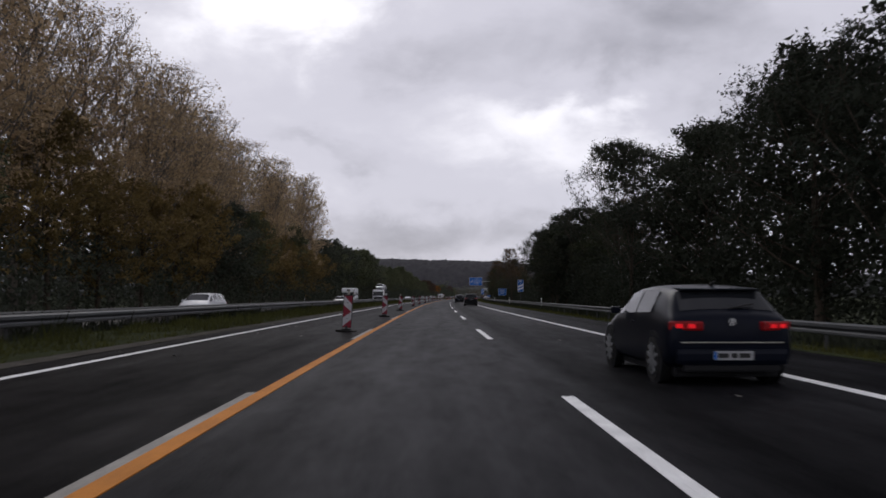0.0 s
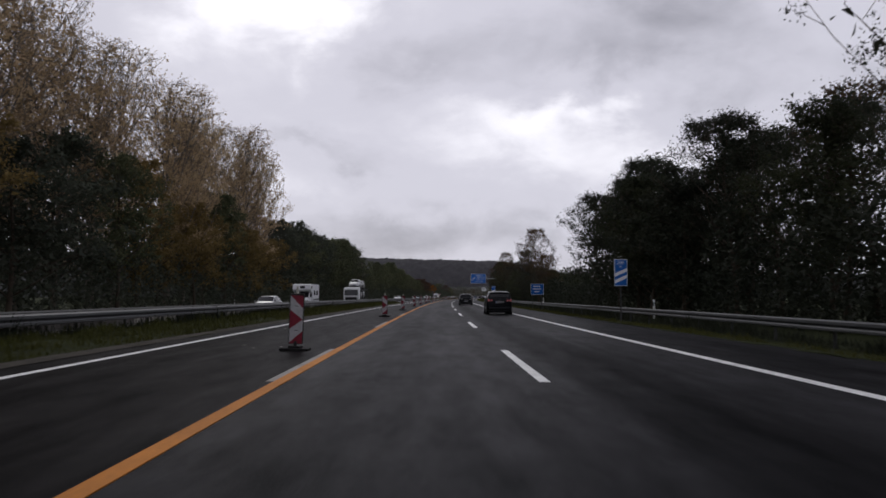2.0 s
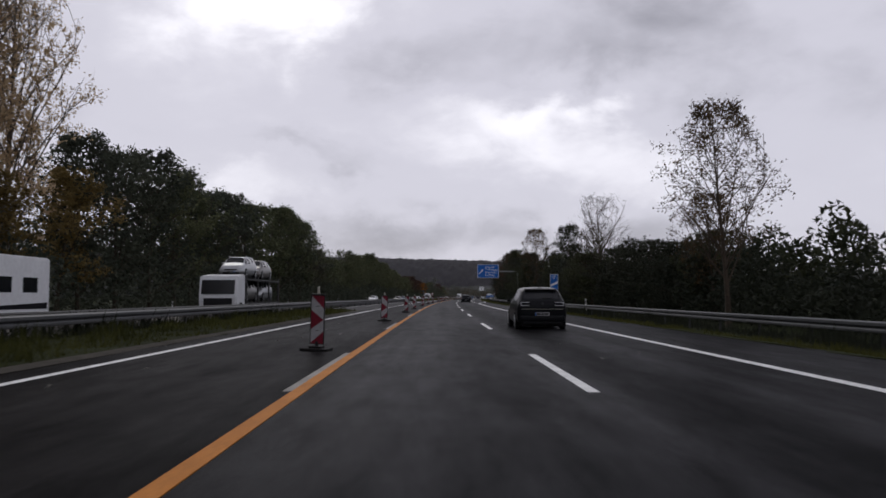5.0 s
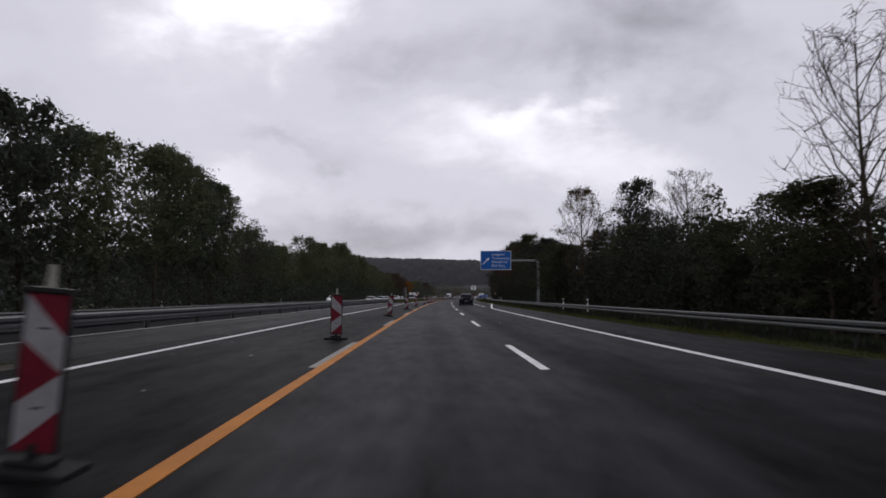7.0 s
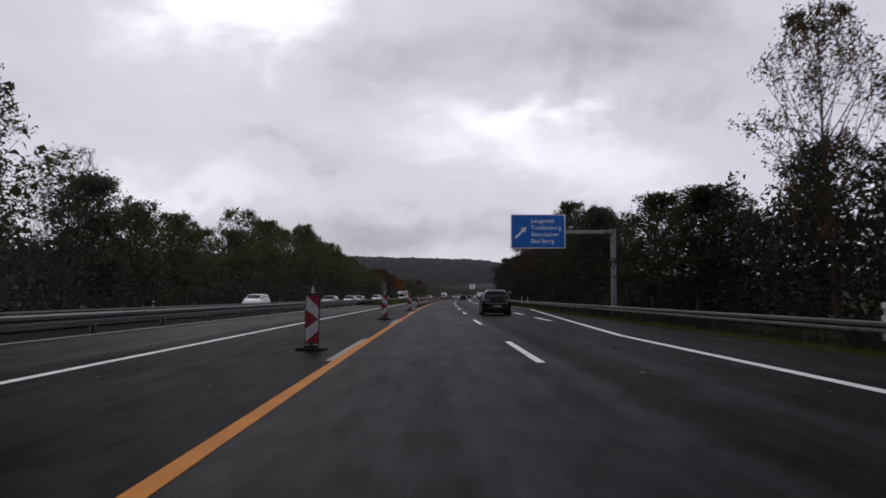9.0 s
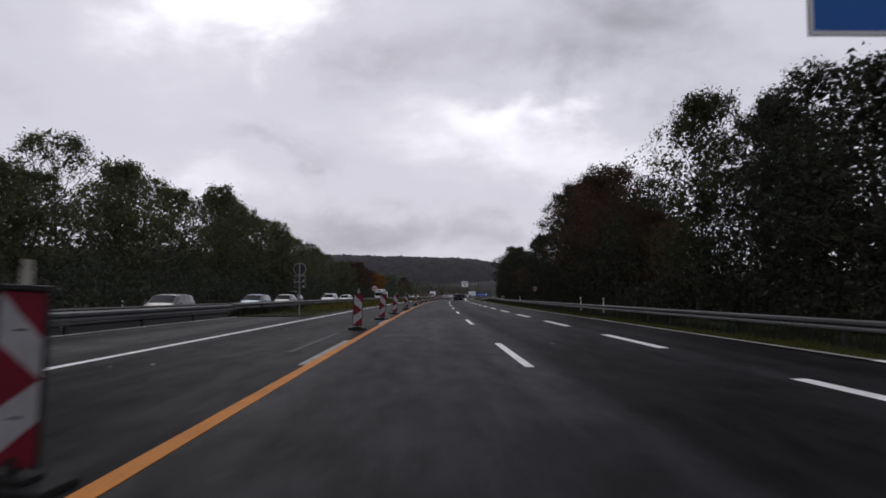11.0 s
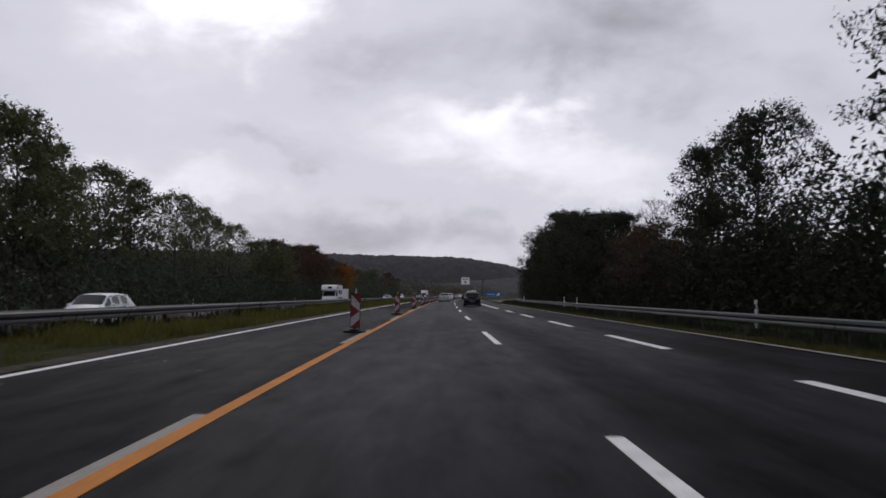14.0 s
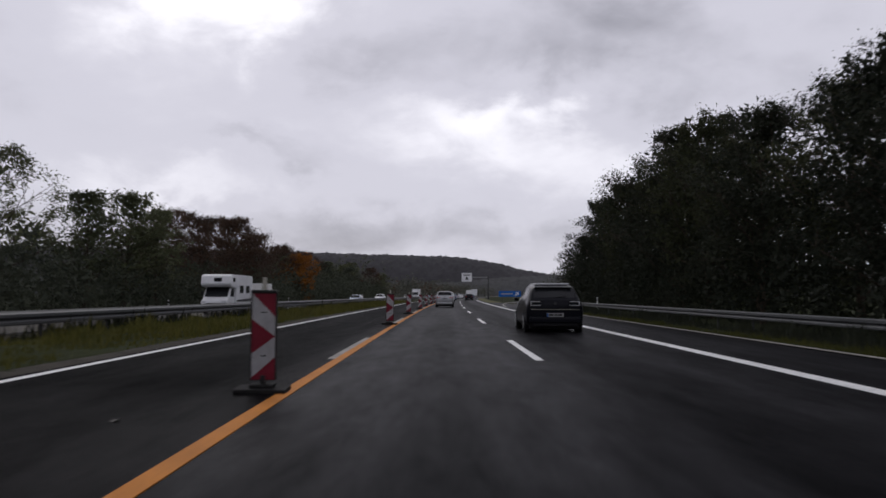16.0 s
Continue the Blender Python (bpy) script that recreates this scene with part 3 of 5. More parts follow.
# ---- guide beacons on the closed lane ----
def beacon():
    root = thing("guide_beacon", Matrix(), "red and white striped plastic guide beacon on a black rubber foot", "traffic beacon", "guide beacons along the closed lane")
    L, R, y = -0.135, 0.135, -0.012
    foot = boxed(-0.30, 0.30, -0.22, 0.22, 0.0, 0.06, 0.015)
    box(foot, -0.14, 0.14, -0.12, 0.12, 0.06, 0.10, 0.012)
    part("foot", foot, RUBBER, root)
    part("panel", boxed(L - 0.02, R + 0.02, -0.008, 0.03, 0.14, 1.17, 0.006), BLACK_PLASTIC, root)
    z0, k = 0.15, 1.01
    bands = [
        ("red_stripe", BEACON_RED, [(L, 1.0), (R, 0.73), (R, 1.0)]),
        ("white_stripe", BEACON_WHITE, [(L, 0.70), (R, 0.5), (R, 0.73), (L, 1.0)]),
        ("red_stripe", BEACON_RED, [(L, 0.30), (R, 0.5), (L, 0.70)]),
        ("white_stripe", BEACON_WHITE, [(L, 0.02), (R, 0.26), (R, 0.5), (L, 0.30)]),
        ("red_stripe", BEACON_RED, [(L, 0.0), (R, 0.0), (R, 0.26), (L, 0.02)]),
    ]
    for name, mat, pts in bands:
        part(name, slab(bmesh.new(), [(x, z0 + k * z) for x, z in pts], y, -0.0085), mat, root)
    for z in (0.42, 0.93):
        part("grip_slot", boxed(-0.035, 0.035, -0.0135, -0.0125, z, z + 0.014), BLACK_PLASTIC, root)
    part("stem", boxed(-0.03, 0.03, -0.02, 0.04, 0.08, 0.2), BLACK_PLASTIC, root)
    clamp = boxed(-0.15, 0.15, -0.03, 0.05, 1.165, 1.20, 0.008)
    part("top_bracket", clamp, BLACK_PLASTIC, root)
    lamp = bmesh.new()
    rod(lamp, (0, 0.01, 1.2), (0, 0.01, 1.25), 0.035, 0.03)
    rod(lamp, (0, 0.01, 1.25), (0, 0.01, 1.35), 0.03, 0.022, 12)
    part("warning_lamp", lamp, LAMP_GREY, root)
    return root


BEACONS = [3.0, 25.2, 44.0, 62.9, 90.7, 111.2, 136, 156, 175.7, 191.4, 215.8, 239.9, 261.5, 283, 304.2, 314.8, 326.0, 342.8, 365.2, 386.5, 408.8, 430.4, 451.5]
BEACONS += [451.5 + 17 * i for i in range(1, 26)]
first_beacon = None
turns = random.Random(5)
for s in BEACONS:
    u = -4.38 if s < 275 else (-4.0 if s < 425 else -3.8)
    tip = {175.7: 5.0, 215.8: 6.5, 326.0: 7.0, 314.8: 5.0, 25.2: 3.5}.get(s, turns.uniform(0.5, 3.0))
    m = on_road(s, u + turns.uniform(-0.05, 0.05), 0, turns.uniform(-9, 9)) @ pose(0, 0, 0, turns.uniform(-2, 2), tip, 0)
    if first_beacon is None:
        first_beacon = beacon()
        first_beacon.matrix_world = m
    else:
        copy_thing(first_beacon, m)


# ---- delineator posts ----
def delineator():
    root = thing("delineator_post", Matrix(), "white plastic delineator post with a slanted black band", "delineator", "delineator posts along the verges")
    part("post", boxed(-0.055, 0.055, -0.03, 0.03, 0.0, 1.02, 0.015), WHITE_PLASTIC, root)
    part("black_band", slab(bmesh.new(), [(-0.058, 0.68), (0.058, 0.74), (0.058, 0.93), (-0.058, 0.87)], -0.034, 0.034), BLACK_PLASTIC, root)
    part("reflector", boxed(-0.022, 0.022, -0.039, -0.033, 0.73, 0.90), SIGN_WHITE, root)
    return root


first_post = delineator()
first_post.matrix_world = on_road(37, right_u(37) + 0.4, -0.05)
for s in (88, 134, 184, 231.8, 244.1, 332.3, 341, 391, 431, 439.5, 486):
    u = right_u(s) + 0.4
    copy_thing(first_post, on_road(s, u, -0.05))
for s in (40, 90, 140, 190, 240, 290, 340, 390, 440, 490, 540):
    copy_thing(first_post, on_road(s, -26.2, -0.29, 180))


# ---- signs ----
def letters(text, size, mat, parent, m, name="lettering"):
    c = bpy.data.curves.new(name, "FONT")
    c.body, c.size, c.extrude, c.align_x, c.align_y = text, size, 0.002, "LEFT", "CENTER"
    c.resolution_u = 3
    ob = new(name, c)
    dg = bpy.context.evaluated_depsgraph_get()
    me = bpy.data.meshes.new_from_object(ob.evaluated_get(dg))
    bpy.data.objects.remove(ob)
    me.materials.clear()
    me.materials.append(mat)
    out = new(name, me)
    out.parent = parent
    out.matrix_local = m
    return out


FACE = pose(0, 0, 0, 90)  # lays lettering upright, to be read from behind the car


def plate(root, w, h, z, face, rim, back=SIGN_BACK, y=0.0):
    part("panel", boxed(-w / 2, w / 2, y, y + 0.03, z - h / 2, z + h / 2, 0.008), back, root)
    part("border", boxed(-w / 2 + 0.012, w / 2 - 0.012, y - 0.006, y - 0.002, z - h / 2 + 0.012, z + h / 2 - 0.012), rim, root)
    b = 0.035 * max(1, w / 1.2)
    return part("face", boxed(-w / 2 + b, w / 2 - b, y - 0.011, y - 0.0075, z - h / 2 + b, z + h / 2 - b), face, root)


def exit_sign():
    root = thing("gantry_sign", on_road(290.4, 0, 0), "large blue motorway exit sign on a grey cantilever gantry", "road sign")
    w, h, cx, cz = 4.72, 2.95, 6.77, 6.72
    back = part("sign_panel", boxed(cx - w / 2, cx + w / 2, 0, 0.05, cz - h / 2, cz + h / 2, 0.01), SIGN_BACK, root)
    part("border", boxed(cx - w / 2 + 0.01, cx + w / 2 - 0.01, -0.008, -0.003, cz - h / 2 + 0.01, cz + h / 2 - 0.01), SIGN_WHITE, back)
    part("face", boxed(cx - w / 2 + 0.08, cx + w / 2 - 0.08, -0.016, -0.010, cz - h / 2 + 0.08, cz + h / 2 - 0.08), SIGN_BLUE, back)
    for i, word in enumerate(("Lengerich", "Tecklenburg", "Ibbenbüren", "Bad Iburg")):
        letters(word, 0.52, SIGN_WHITE, back, Matrix.Translation((cx - 0.62, -0.020, cz + 0.90 - 0.58 * i)) @ FACE)
    turn = Matrix.Translation((cx - 1.45, 0, cz - 0.05)) @ Matrix.Rotation(radians(45), 4, "Y")
    arrow = bmesh.new()
    slab(arrow, [(-0.085, -0.75), (0.085, -0.75), (0.085, 0.3), (-0.085, 0.3)], -0.022, -0.0165)
    slab(arrow, [(-0.30, 0.12), (0, 0.62), (0.30, 0.12), (0.10, 0.26), (-0.10, 0.26)], -0.0235, -0.0170)
    bmesh.ops.transform(arrow, matrix=turn, verts=arrow.verts)
    part("arrow", arrow, SIGN_WHITE, back)
    arm = boxed(4.9, 13.5, 0.12, 0.38, 6.55, 6.85, 0.03)
    part("arm", arm, MAST_STEEL, root)
    part("mast", boxed(13.1, 13.5, 0.05, 0.45, -0.5, 6.95, 0.03), MAST_STEEL, root)
    part("base_plate", boxed(12.9, 13.7, -0.15, 0.65, -0.5, -0.30, 0.02), ZINC_DULL, root)
    for x in (5.2, 8.1):
        part("bracket", boxed(x - 0.06, x + 0.06, 0.05, 0.14, 5.6, 7.9), ZINC_DULL, root)
    return root


exit_sign()


def pole(root, h, x=0.0, y=0.06, z0=-0.4):
    return part("pole", rod(bmesh.new(), (x, y, z0), (x, y, h), 0.038), ZINC_DULL, root)


def countdown_sign(s, u, text, stripes, label):
    root = thing("countdown_sign", on_road(s, u, 0, 4), label, "road sign", "exit countdown signs")
    w, h, cz = 0.66, 1.30, 2.28
    plate(root, w, h, cz, SIGN_BLUE, SIGN_WHITE)
    letters(text, 0.22, SIGN_WHITE, root, Matrix.Translation((-0.2, -0.014, cz + 0.46)) @ FACE)
    letters("m", 0.17, SIGN_WHITE, root, Matrix.Translation((-0.07, -0.014, cz + 0.29)) @ FACE)
    for i in range(stripes):
        z = cz - 0.16 - 0.32 * i + (0.12 if stripes == 2 else -0.02)
        part("stripe", slab(bmesh.new(), [(-0.29, z - 0.16), (0.29, z + 0.10), (0.29, z + 0.26), (-0.29, z)], -0.016, -0.0115), SIGN_WHITE, root)
    pole(root, cz + h / 2 - 0.05)
    return root


countdown_sign(83.7, 7.4, "200", 2, "blue exit countdown sign with two white bars on a steel pole")
countdown_sign(181.6, 7.2, "100", 1, "blue exit countdown sign with one white bar on a steel pole")

service = thing("service_sign", on_road(124, 8.3, 0), "small blue service sign with a white frame behind the guardrail", "road sign")
plate(service, 1.3, 1.1, 1.85, SIGN_BLUE, SIGN_WHITE)
for i, (a, b) in enumerate(((-0.4, 0.3), (-0.45, 0.4), (-0.3, 0.2))):
    part("bar", boxed(a, b, -0.016, -0.0115, 2.10 - 0.26 * i, 2.18 - 0.26 * i), SIGN_WHITE, service)
pole(service, 2.3, -0.45), pole(service, 2.3, 0.45)


def disc(bm, r, y0, y1, z, sides=32):
    return rod(bm, (0, y0, z), (0, y1, z), r, sides=sides)


def speed_sign(s, u, red, white):
    root = thing("speed_limit_sign", on_road(s, u, 0), "round red-rimmed speed limit sign on a steel pole", "road sign", "speed limit signs")
    z = 2.0
    part("panel", disc(bmesh.new(), 0.375, 0.0, 0.025, z), SIGN_BACK, root)
    part("rim", disc(bmesh.new(), 0.37, -0.004, -0.0005, z), red, root)
    part("face", disc(bmesh.new(), 0.285, -0.008, -0.005, z), white, root)
    letters("80", 0.46, BLACK_PLASTIC, root, Matrix.Translation((-0.258, -0.0105, z - 0.005)) @ FACE, "number")
    pole(root, 2.3)
    return root


speed_sign(375, -9.4, SIGN_RED, SIGN_WHITE)
# this sign's tree shade is put into its colour by the dimmer foils
speed_sign(379.5, 11.0, BEACON_RED, BEACON_WHITE)

back_sign = thing("sign_from_behind", on_road(322, -9.05, 0), "grey backs of a round sign and two plates on a pole", "road sign")
part("round_plate", disc(bmesh.new(), 0.32, 0.0, 0.025, 2.60), SIGN_BACK, back_sign)
part("rim", disc(bmesh.new(), 0.345, 0.006, 0.03, 2.60), LAMP_GREY, back_sign)
for z in (2.06, 1.72):
    part("plate", boxed(-0.30, 0.30, 0.0, 0.025, z - 0.155, z + 0.155, 0.01), SIGN_BACK, back_sign)
    part("plate_edge", boxed(-0.315, 0.315, 0.006, 0.03, z - 0.17, z + 0.17, 0.01), LAMP_GREY, back_sign)
    part("sticker", boxed(0.17, 0.25, -0.004, -0.001, z - 0.11, z - 0.06), SIGN_WHITE, back_sign)
part("pole", rod(bmesh.new(), (0, -0.05, -0.3), (0, -0.05, 2.95), 0.042), MAST_STEEL, back_sign)

far_sign = thing("overhead_sign", on_road(661, 0, 0), "white overhead sign with a dark symbol on a cantilever", "road sign")
part("panel", boxed(-0.7, 2.5, 0, 0.06, 5.3, 8.0, 0.01), SIGN_BACK, far_sign)
part("face", boxed(-0.66, 2.46, -0.01, -0.003, 5.34, 7.96), SIGN_WHITE, far_sign)
part("symbol", slab(bmesh.new(), [(0.35, 5.9), (1.45, 5.9), (1.25, 6.3), (1.1, 6.8), (0.7, 6.8), (0.6, 6.3)], -0.016, -0.011), BLACK_PLASTIC, far_sign)
part("bar", boxed(-0.2, 2.0, -0.016, -0.011, 7.2, 7.5), BLACK_PLASTIC, far_sign)
part("arm", boxed(0.0, 7.6, 0.1, 0.4, 6.5, 6.8), MAST_STEEL, far_sign)
part("mast", boxed(7.3, 7.7, 0.05, 0.45, -0.5, 7.0), ZINC_DULL, far_sign)

gore = thing("exit_nose_sign", on_road(569, 9.4, 0), "wide blue exit sign with a white arrow on two posts", "road sign")
plate(gore, 4.2, 1.1, 1.4, SIGN_BLUE, SIGN_BLUE)
part("bar", boxed(-1.6, 0.6, -0.016, -0.0115, 1.28, 1.5), LAMP_GREY, gore)
part("arrow", slab(bmesh.new(), [(0.9, 1.1), (1.3, 1.5), (1.1, 1.7), (1.7, 1.7), (1.7, 1.1), (1.5, 1.3), (1.1, 0.95)], -0.016, -0.0115), SIGN_WHITE, gore)
pole(gore, 1.9, -1.4), pole(gore, 1.9, 1.4)


# ---- exit ramp ----
def ramp_u(s):
    return 3.6 + 0.0011 * max(0.0, s - 484) ** 2


def ramp_band(name, left, right, z, s0, s1, mat, label, category, profile=None):
    """A band beside the ramp's left edge, from left to right metres of it."""
    verts, faces = [], []
    n = round((s1 - s0) / 4)
    across = profile or [(left, z), (right, z)]
    for i in range(n + 1):
        s = s0 + (s1 - s0) * i / n
        for d, h in across:
            verts.append(road(s, ramp_u(s) + d, h))
    k = len(across)
    for i in range(n):
        for j in range(k - 1):
            a = i * k + j
            faces.append((a, a + 1, a + k + 1, a + k))
    return tagged(mesh_part(name, verts, faces, mat), label, category, "", "structure")


ramp_band("exit_ramp", 0, 4.6, 0.012, 494, 645, ASPHALT_FAR, "grey asphalt exit ramp swinging away to the right", "road")
ramp_band("exit_ramp_line", 0.3, 0.48, 0.018, 494, 645, PAINT_OLD, "white edge line of the exit ramp", "road marking")
ramp_band("exit_ramp_edge_line", 3.9, 4.05, 0.018, 494, 645, PAINT_OLD, "white outer edge line of the exit ramp", "road marking")
ramp_band("ramp_guardrail", 0, 0, 0, 492, 640, ZINC, "steel guardrail along the exit ramp", "guardrail", [(4.55 + a, 0.19 + b - 0.0) for a, b in beam_profile(0, 0, -1)])
strip("exit_nose_grass", [(4.3, 0.0), (4.5, 0.016), (5.4, 0.03), (6.4, 0.016), (6.6, 0.0)], 540, 700, 4, WEED, "green grass wedge between carriageway and exit ramp", "grass", uv=False)
flakes = random.Random(17)
lv, lf = [], []
for i in range(200):
    p = road(flakes.uniform(5, 470), flakes.choice((flakes.uniform(-7.2, -4.6), flakes.uniform(-7.2, -4.6), flakes.uniform(0.6, 3.2), flakes.uniform(-8.3, -7.7))), 0.006)
    w, r = flakes.uniform(0, 6.28), flakes.uniform(0.025, 0.06)
    k = len(lv)
    for q, z in ((0, 0.0), (1.4, 0.012), (3.0, 0.004), (4.5, 0.02)):
        lv.append(p + Vector((math.cos(w + q) * r, math.sin(w + q) * r * 0.8, z)))
    lf.append((k, k + 1, k + 2, k + 3))
tagged(mesh_part("fallen_leaves", lv, lf, PAINT_OLD), "pale fallen leaves and litter scattered on the asphalt", "leaves", "", "stuff")


# ---- vegetation ----
def tubes(paths, sides):
    """Tapered branches: each path is a list of (point, radius)."""
    verts, faces = [], []
    for path in paths:
        base = len(verts)
        for i, (p, r) in enumerate(path):
            a, b = path[max(0, i - 1)][0], path[min(len(path) - 1, i + 1)][0]
            d = (b - a).normalized()
            e = d.orthogonal().normalized()
            f = d.cross(e)
            for k in range(sides):
                w = 2 * math.pi * k / sides
                verts.append(p + (e * math.cos(w) + f * math.sin(w)) * r)
        for i in range(len(path) - 1):
            for k in range(sides):
                a, b = base + i * sides + k, base + i * sides + (k + 1) % sides
                faces.append((a, b, b + sides, a + sides))
    return verts, faces


def leaf_mesh(name, centres, size, rng, mat, droop=0.0):
    """Many small pointed leaves round the given places."""
    c = np.asarray(centres, dtype=float)
    n = len(c)
    a = rng.normal(size=(n, 3))
    a[:, 2] -= droop
    a /= np.linalg.norm(a, axis=1)[:, None]
    b = np.cross(a, rng.normal(size=(n, 3)))
    b /= np.linalg.norm(b, axis=1)[:, None] + 1e-9
    k = size * rng.uniform(0.55, 1.35, size=(n, 1))
    up = np.cross(a, b) * k * 0.18
    tri = np.stack((c - a * k * 0.6 - b * k * 0.16, c + b * k * 0.42 + up, c + a * k * 0.6), axis=1).reshape(-1, 3)
    me = bpy.data.meshes.new(name)
    me.vertices.add(3 * n)
    me.vertices.foreach_set("co", tri.ravel())
    me.loops.add(3 * n)
    me.loops.foreach_set("vertex_index", np.arange(3 * n, dtype=np.int32))
    me.polygons.add(n)
    me.polygons.foreach_set("loop_start", np.arange(0, 3 * n, 3, dtype=np.int32))
    me.update(calc_edges=True)
    me.materials.append(mat)
    return me


def grow(seed, tall, wide, bare, limbs, rise, start, shape, twigs=7, thick=0.010):
    """The limbs of a tree and the places where its leaves sit. rise: how steeply limbs climb; shape: crown outline by height."""
    rnd = random.Random(seed)
    lean = Vector((rnd.uniform(-0.03, 0.03), rnd.uniform(-0.03, 0.03), 1))
    top = tall * 0.96
    r0 = 0.011 * tall + 0.05

    def stem(h):
        t = h / tall
        return Vector((lean.x * h + 0.25 * math.sin(3 * t + seed), lean.y * h + 0.25 * math.sin(2.4 * t + 2 * seed), h))

    def inside(q, slack=1.0):
        """Draws a branch end back into the crown's outline."""
        t = min(1.0, max(0.0, (q.z / top - start) / (1 - start)))
        c = stem(min(q.z, top))
        limit = wide * 0.5 * shape(t) * slack
        flat = Vector((q.x - c.x, q.y - c.y, 0))
        give = 0.75 if bare else 0.22
        if flat.length > limit:
            flat *= (limit + give * (flat.length - limit)) / flat.length
        z = q.z if q.z < tall else tall + (0.5 if bare else 0.3) * (q.z - tall)
        return Vector((c.x + flat.x, c.y + flat.y, z))

    trunk = [(stem(top * i / 7) - Vector((0, 0, 0.3 if i == 0 else 0)), max(0.03, r0 * (1.25 if i == 0 else 1) * (1 - 0.93 * i / 7))) for i in range(8)]
    big, thin, tips = [trunk], [], []
    for i in range(limbs):
        t = start + (0.97 - start) * ((i + rnd.random()) / limbs)
        p = stem(t * top)
        w = 2.399 * i + rnd.uniform(-0.5, 0.5)
        reach = max(0.5, wide * 0.5 * shape((t - start) / (1 - start)) * rnd.uniform(0.72, 1.15))
        d = Vector((math.cos(w), math.sin(w), rise * rnd.uniform(0.7, 1.3)))
        length = reach * (1 + 0.35 * rise)
        d.normalize()
        path, q = [], p.copy()
        r = max(0.02, r0 * 0.42 * (1 - 0.8 * t))
        for k in range(4):
            path.append((q.copy(), max(0.012, r * (1 - k / 3.6))))
            d = (d + Vector((rnd.uniform(-0.22, 0.22), rnd.uniform(-0.22, 0.22), rnd.uniform(-0.05, 0.24)))).normalized()
            q = inside(q + d * length / 3, 0.95)
        big.append(path)
        for j in range(twigs):
            k = rnd.uniform(0.6, 2.99)
            a, b = path[int(k)][0], path[min(3, int(k) + 1)][0]
            o = a.lerp(b, k - int(k))
            e = (d * 0.5 + Vector((rnd.gauss(0, 0.7), rnd.gauss(0, 0.7), rnd.gauss(0.25 * rise, 0.5)))).normalized()
            m = length * rnd.uniform(0.22, 0.5) * (1.15 - 0.16 * k)
            mid = o + e * m * 0.55 + Vector((rnd.uniform(-0.1, 0.1), rnd.uniform(-0.1, 0.1), 0.05)) * m
            end = o + e * m + Vector((rnd.uniform(-0.2, 0.2), rnd.uniform(-0.2, 0.2), 0.12)) * m
            mid, end = inside(mid), inside(end, rnd.uniform(0.92, 1.12))
            thin.append([(o, max(thick, r * 0.36)), (mid, max(thick * 0.8, r * 0.22)), (end, thick * 0.55)])
            tips.append((mid, end, m))
            for _ in range(3 if bare else (1 if j % 3 == 0 else 0)):
                f = (end - mid).lerp(Vector((rnd.gauss(0, 1), rnd.gauss(0, 1), rnd.gauss(0.4, 0.8))), 0.45).normalized()
                g = mid.lerp(end, rnd.random())
                tip = inside(g + f * m * 0.55, 1.1)
                thin.append([(g, 0.010), (tip, 0.004)])
                tips.append((g, tip, m * 0.6))
    return big, thin, tips


def tree(seed, label, tall, wide, leaves, size, mat, core=0, core_size=0.55, bark=BARK, thick=0.010, limbs=26, rise=0.8, start=0.22, shape=None, twigs=4, spread=0.34, bare=False, inner=0.0, sparse_top=0.0):
    """One tree: trunk with limbs, fine branches and a crown of separate leaves."""
    if shape is None:
        def shape(t):
            return 0.10 + 0.92 * math.sqrt(max(0.0, 1 - (1.62 * t - 0.64) ** 2))
    big, thin, tips = grow(seed, tall, wide, bare, limbs, rise, start, shape, twigs, thick)
    root = thing("tree", Matrix(), label, "tree", "roadside trees")
    v, f = tubes(big, 4)
    mesh_part("trunk", v, f, bark, root, smooth=True)
    v, f = tubes(thin, 3)
    tagged(mesh_part("branchwork", v, f, bark, root), kind="stuff")
    if leaves:
        rng = np.random.default_rng(seed)
        a = np.array([t[0] for t in tips])
        b = np.array([t[1] for t in tips])
        m = np.array([t[2] for t in tips])
        wgt = m * (1 - sparse_top * np.clip(b[:, 2] / tall, 0, 1) ** 2)
        clump = rng.uniform(0.15, 1.6, size=len(tips))
        pick = rng.choice(len(tips), size=leaves, p=wgt * clump / (wgt * clump).sum())
        t = rng.uniform(0.1, 1.1, size=(leaves, 1))
        at = a[pick] + (b[pick] - a[pick]) * t + rng.normal(size=(leaves, 3)) * spread * np.clip(m[pick][:, None], 0.5, 1.8)
        sizes = np.full((leaves, 1), size)
        if core:
            # larger sprays deep in the crown close it against the sky
            deep = rng.choice(len(tips), size=core, p=wgt / wgt.sum())
            axis = np.zeros((core, 3))
            axis[:, 2] = b[deep][:, 2] * rng.uniform(0.8, 1.0, core)
            within = axis + (b[deep] - axis) * np.sqrt(rng.uniform(0.02, 0.72, (core, 1))) + rng.normal(size=(core, 3)) * 0.3
            at = np.concatenate((at, within))
            sizes = np.concatenate((sizes, np.full((core, 1), core_size)))
        at[:, 2] = np.maximum(at[:, 2], 0.3)
        crown = new("crown", leaf_mesh("crown", at, sizes, rng, mat))
        crown.parent = root
        tagged(crown, kind="stuff")
    return root


def plant(ob, s, u, z=-0.4, grow_by=1.0, wide_by=1.0, turn=0.0, used=[]):
    m = on_road(s, u, z, turn)
    ob_scale = (grow_by * wide_by, grow_by * wide_by, grow_by)
    if ob.name in used:
        c = copy_thing(ob, m)
    else:
        used.append(ob.name)
        c = ob
        c.matrix_world = m
    c.scale = [k * 0.96 for k in ob_scale]
    return c


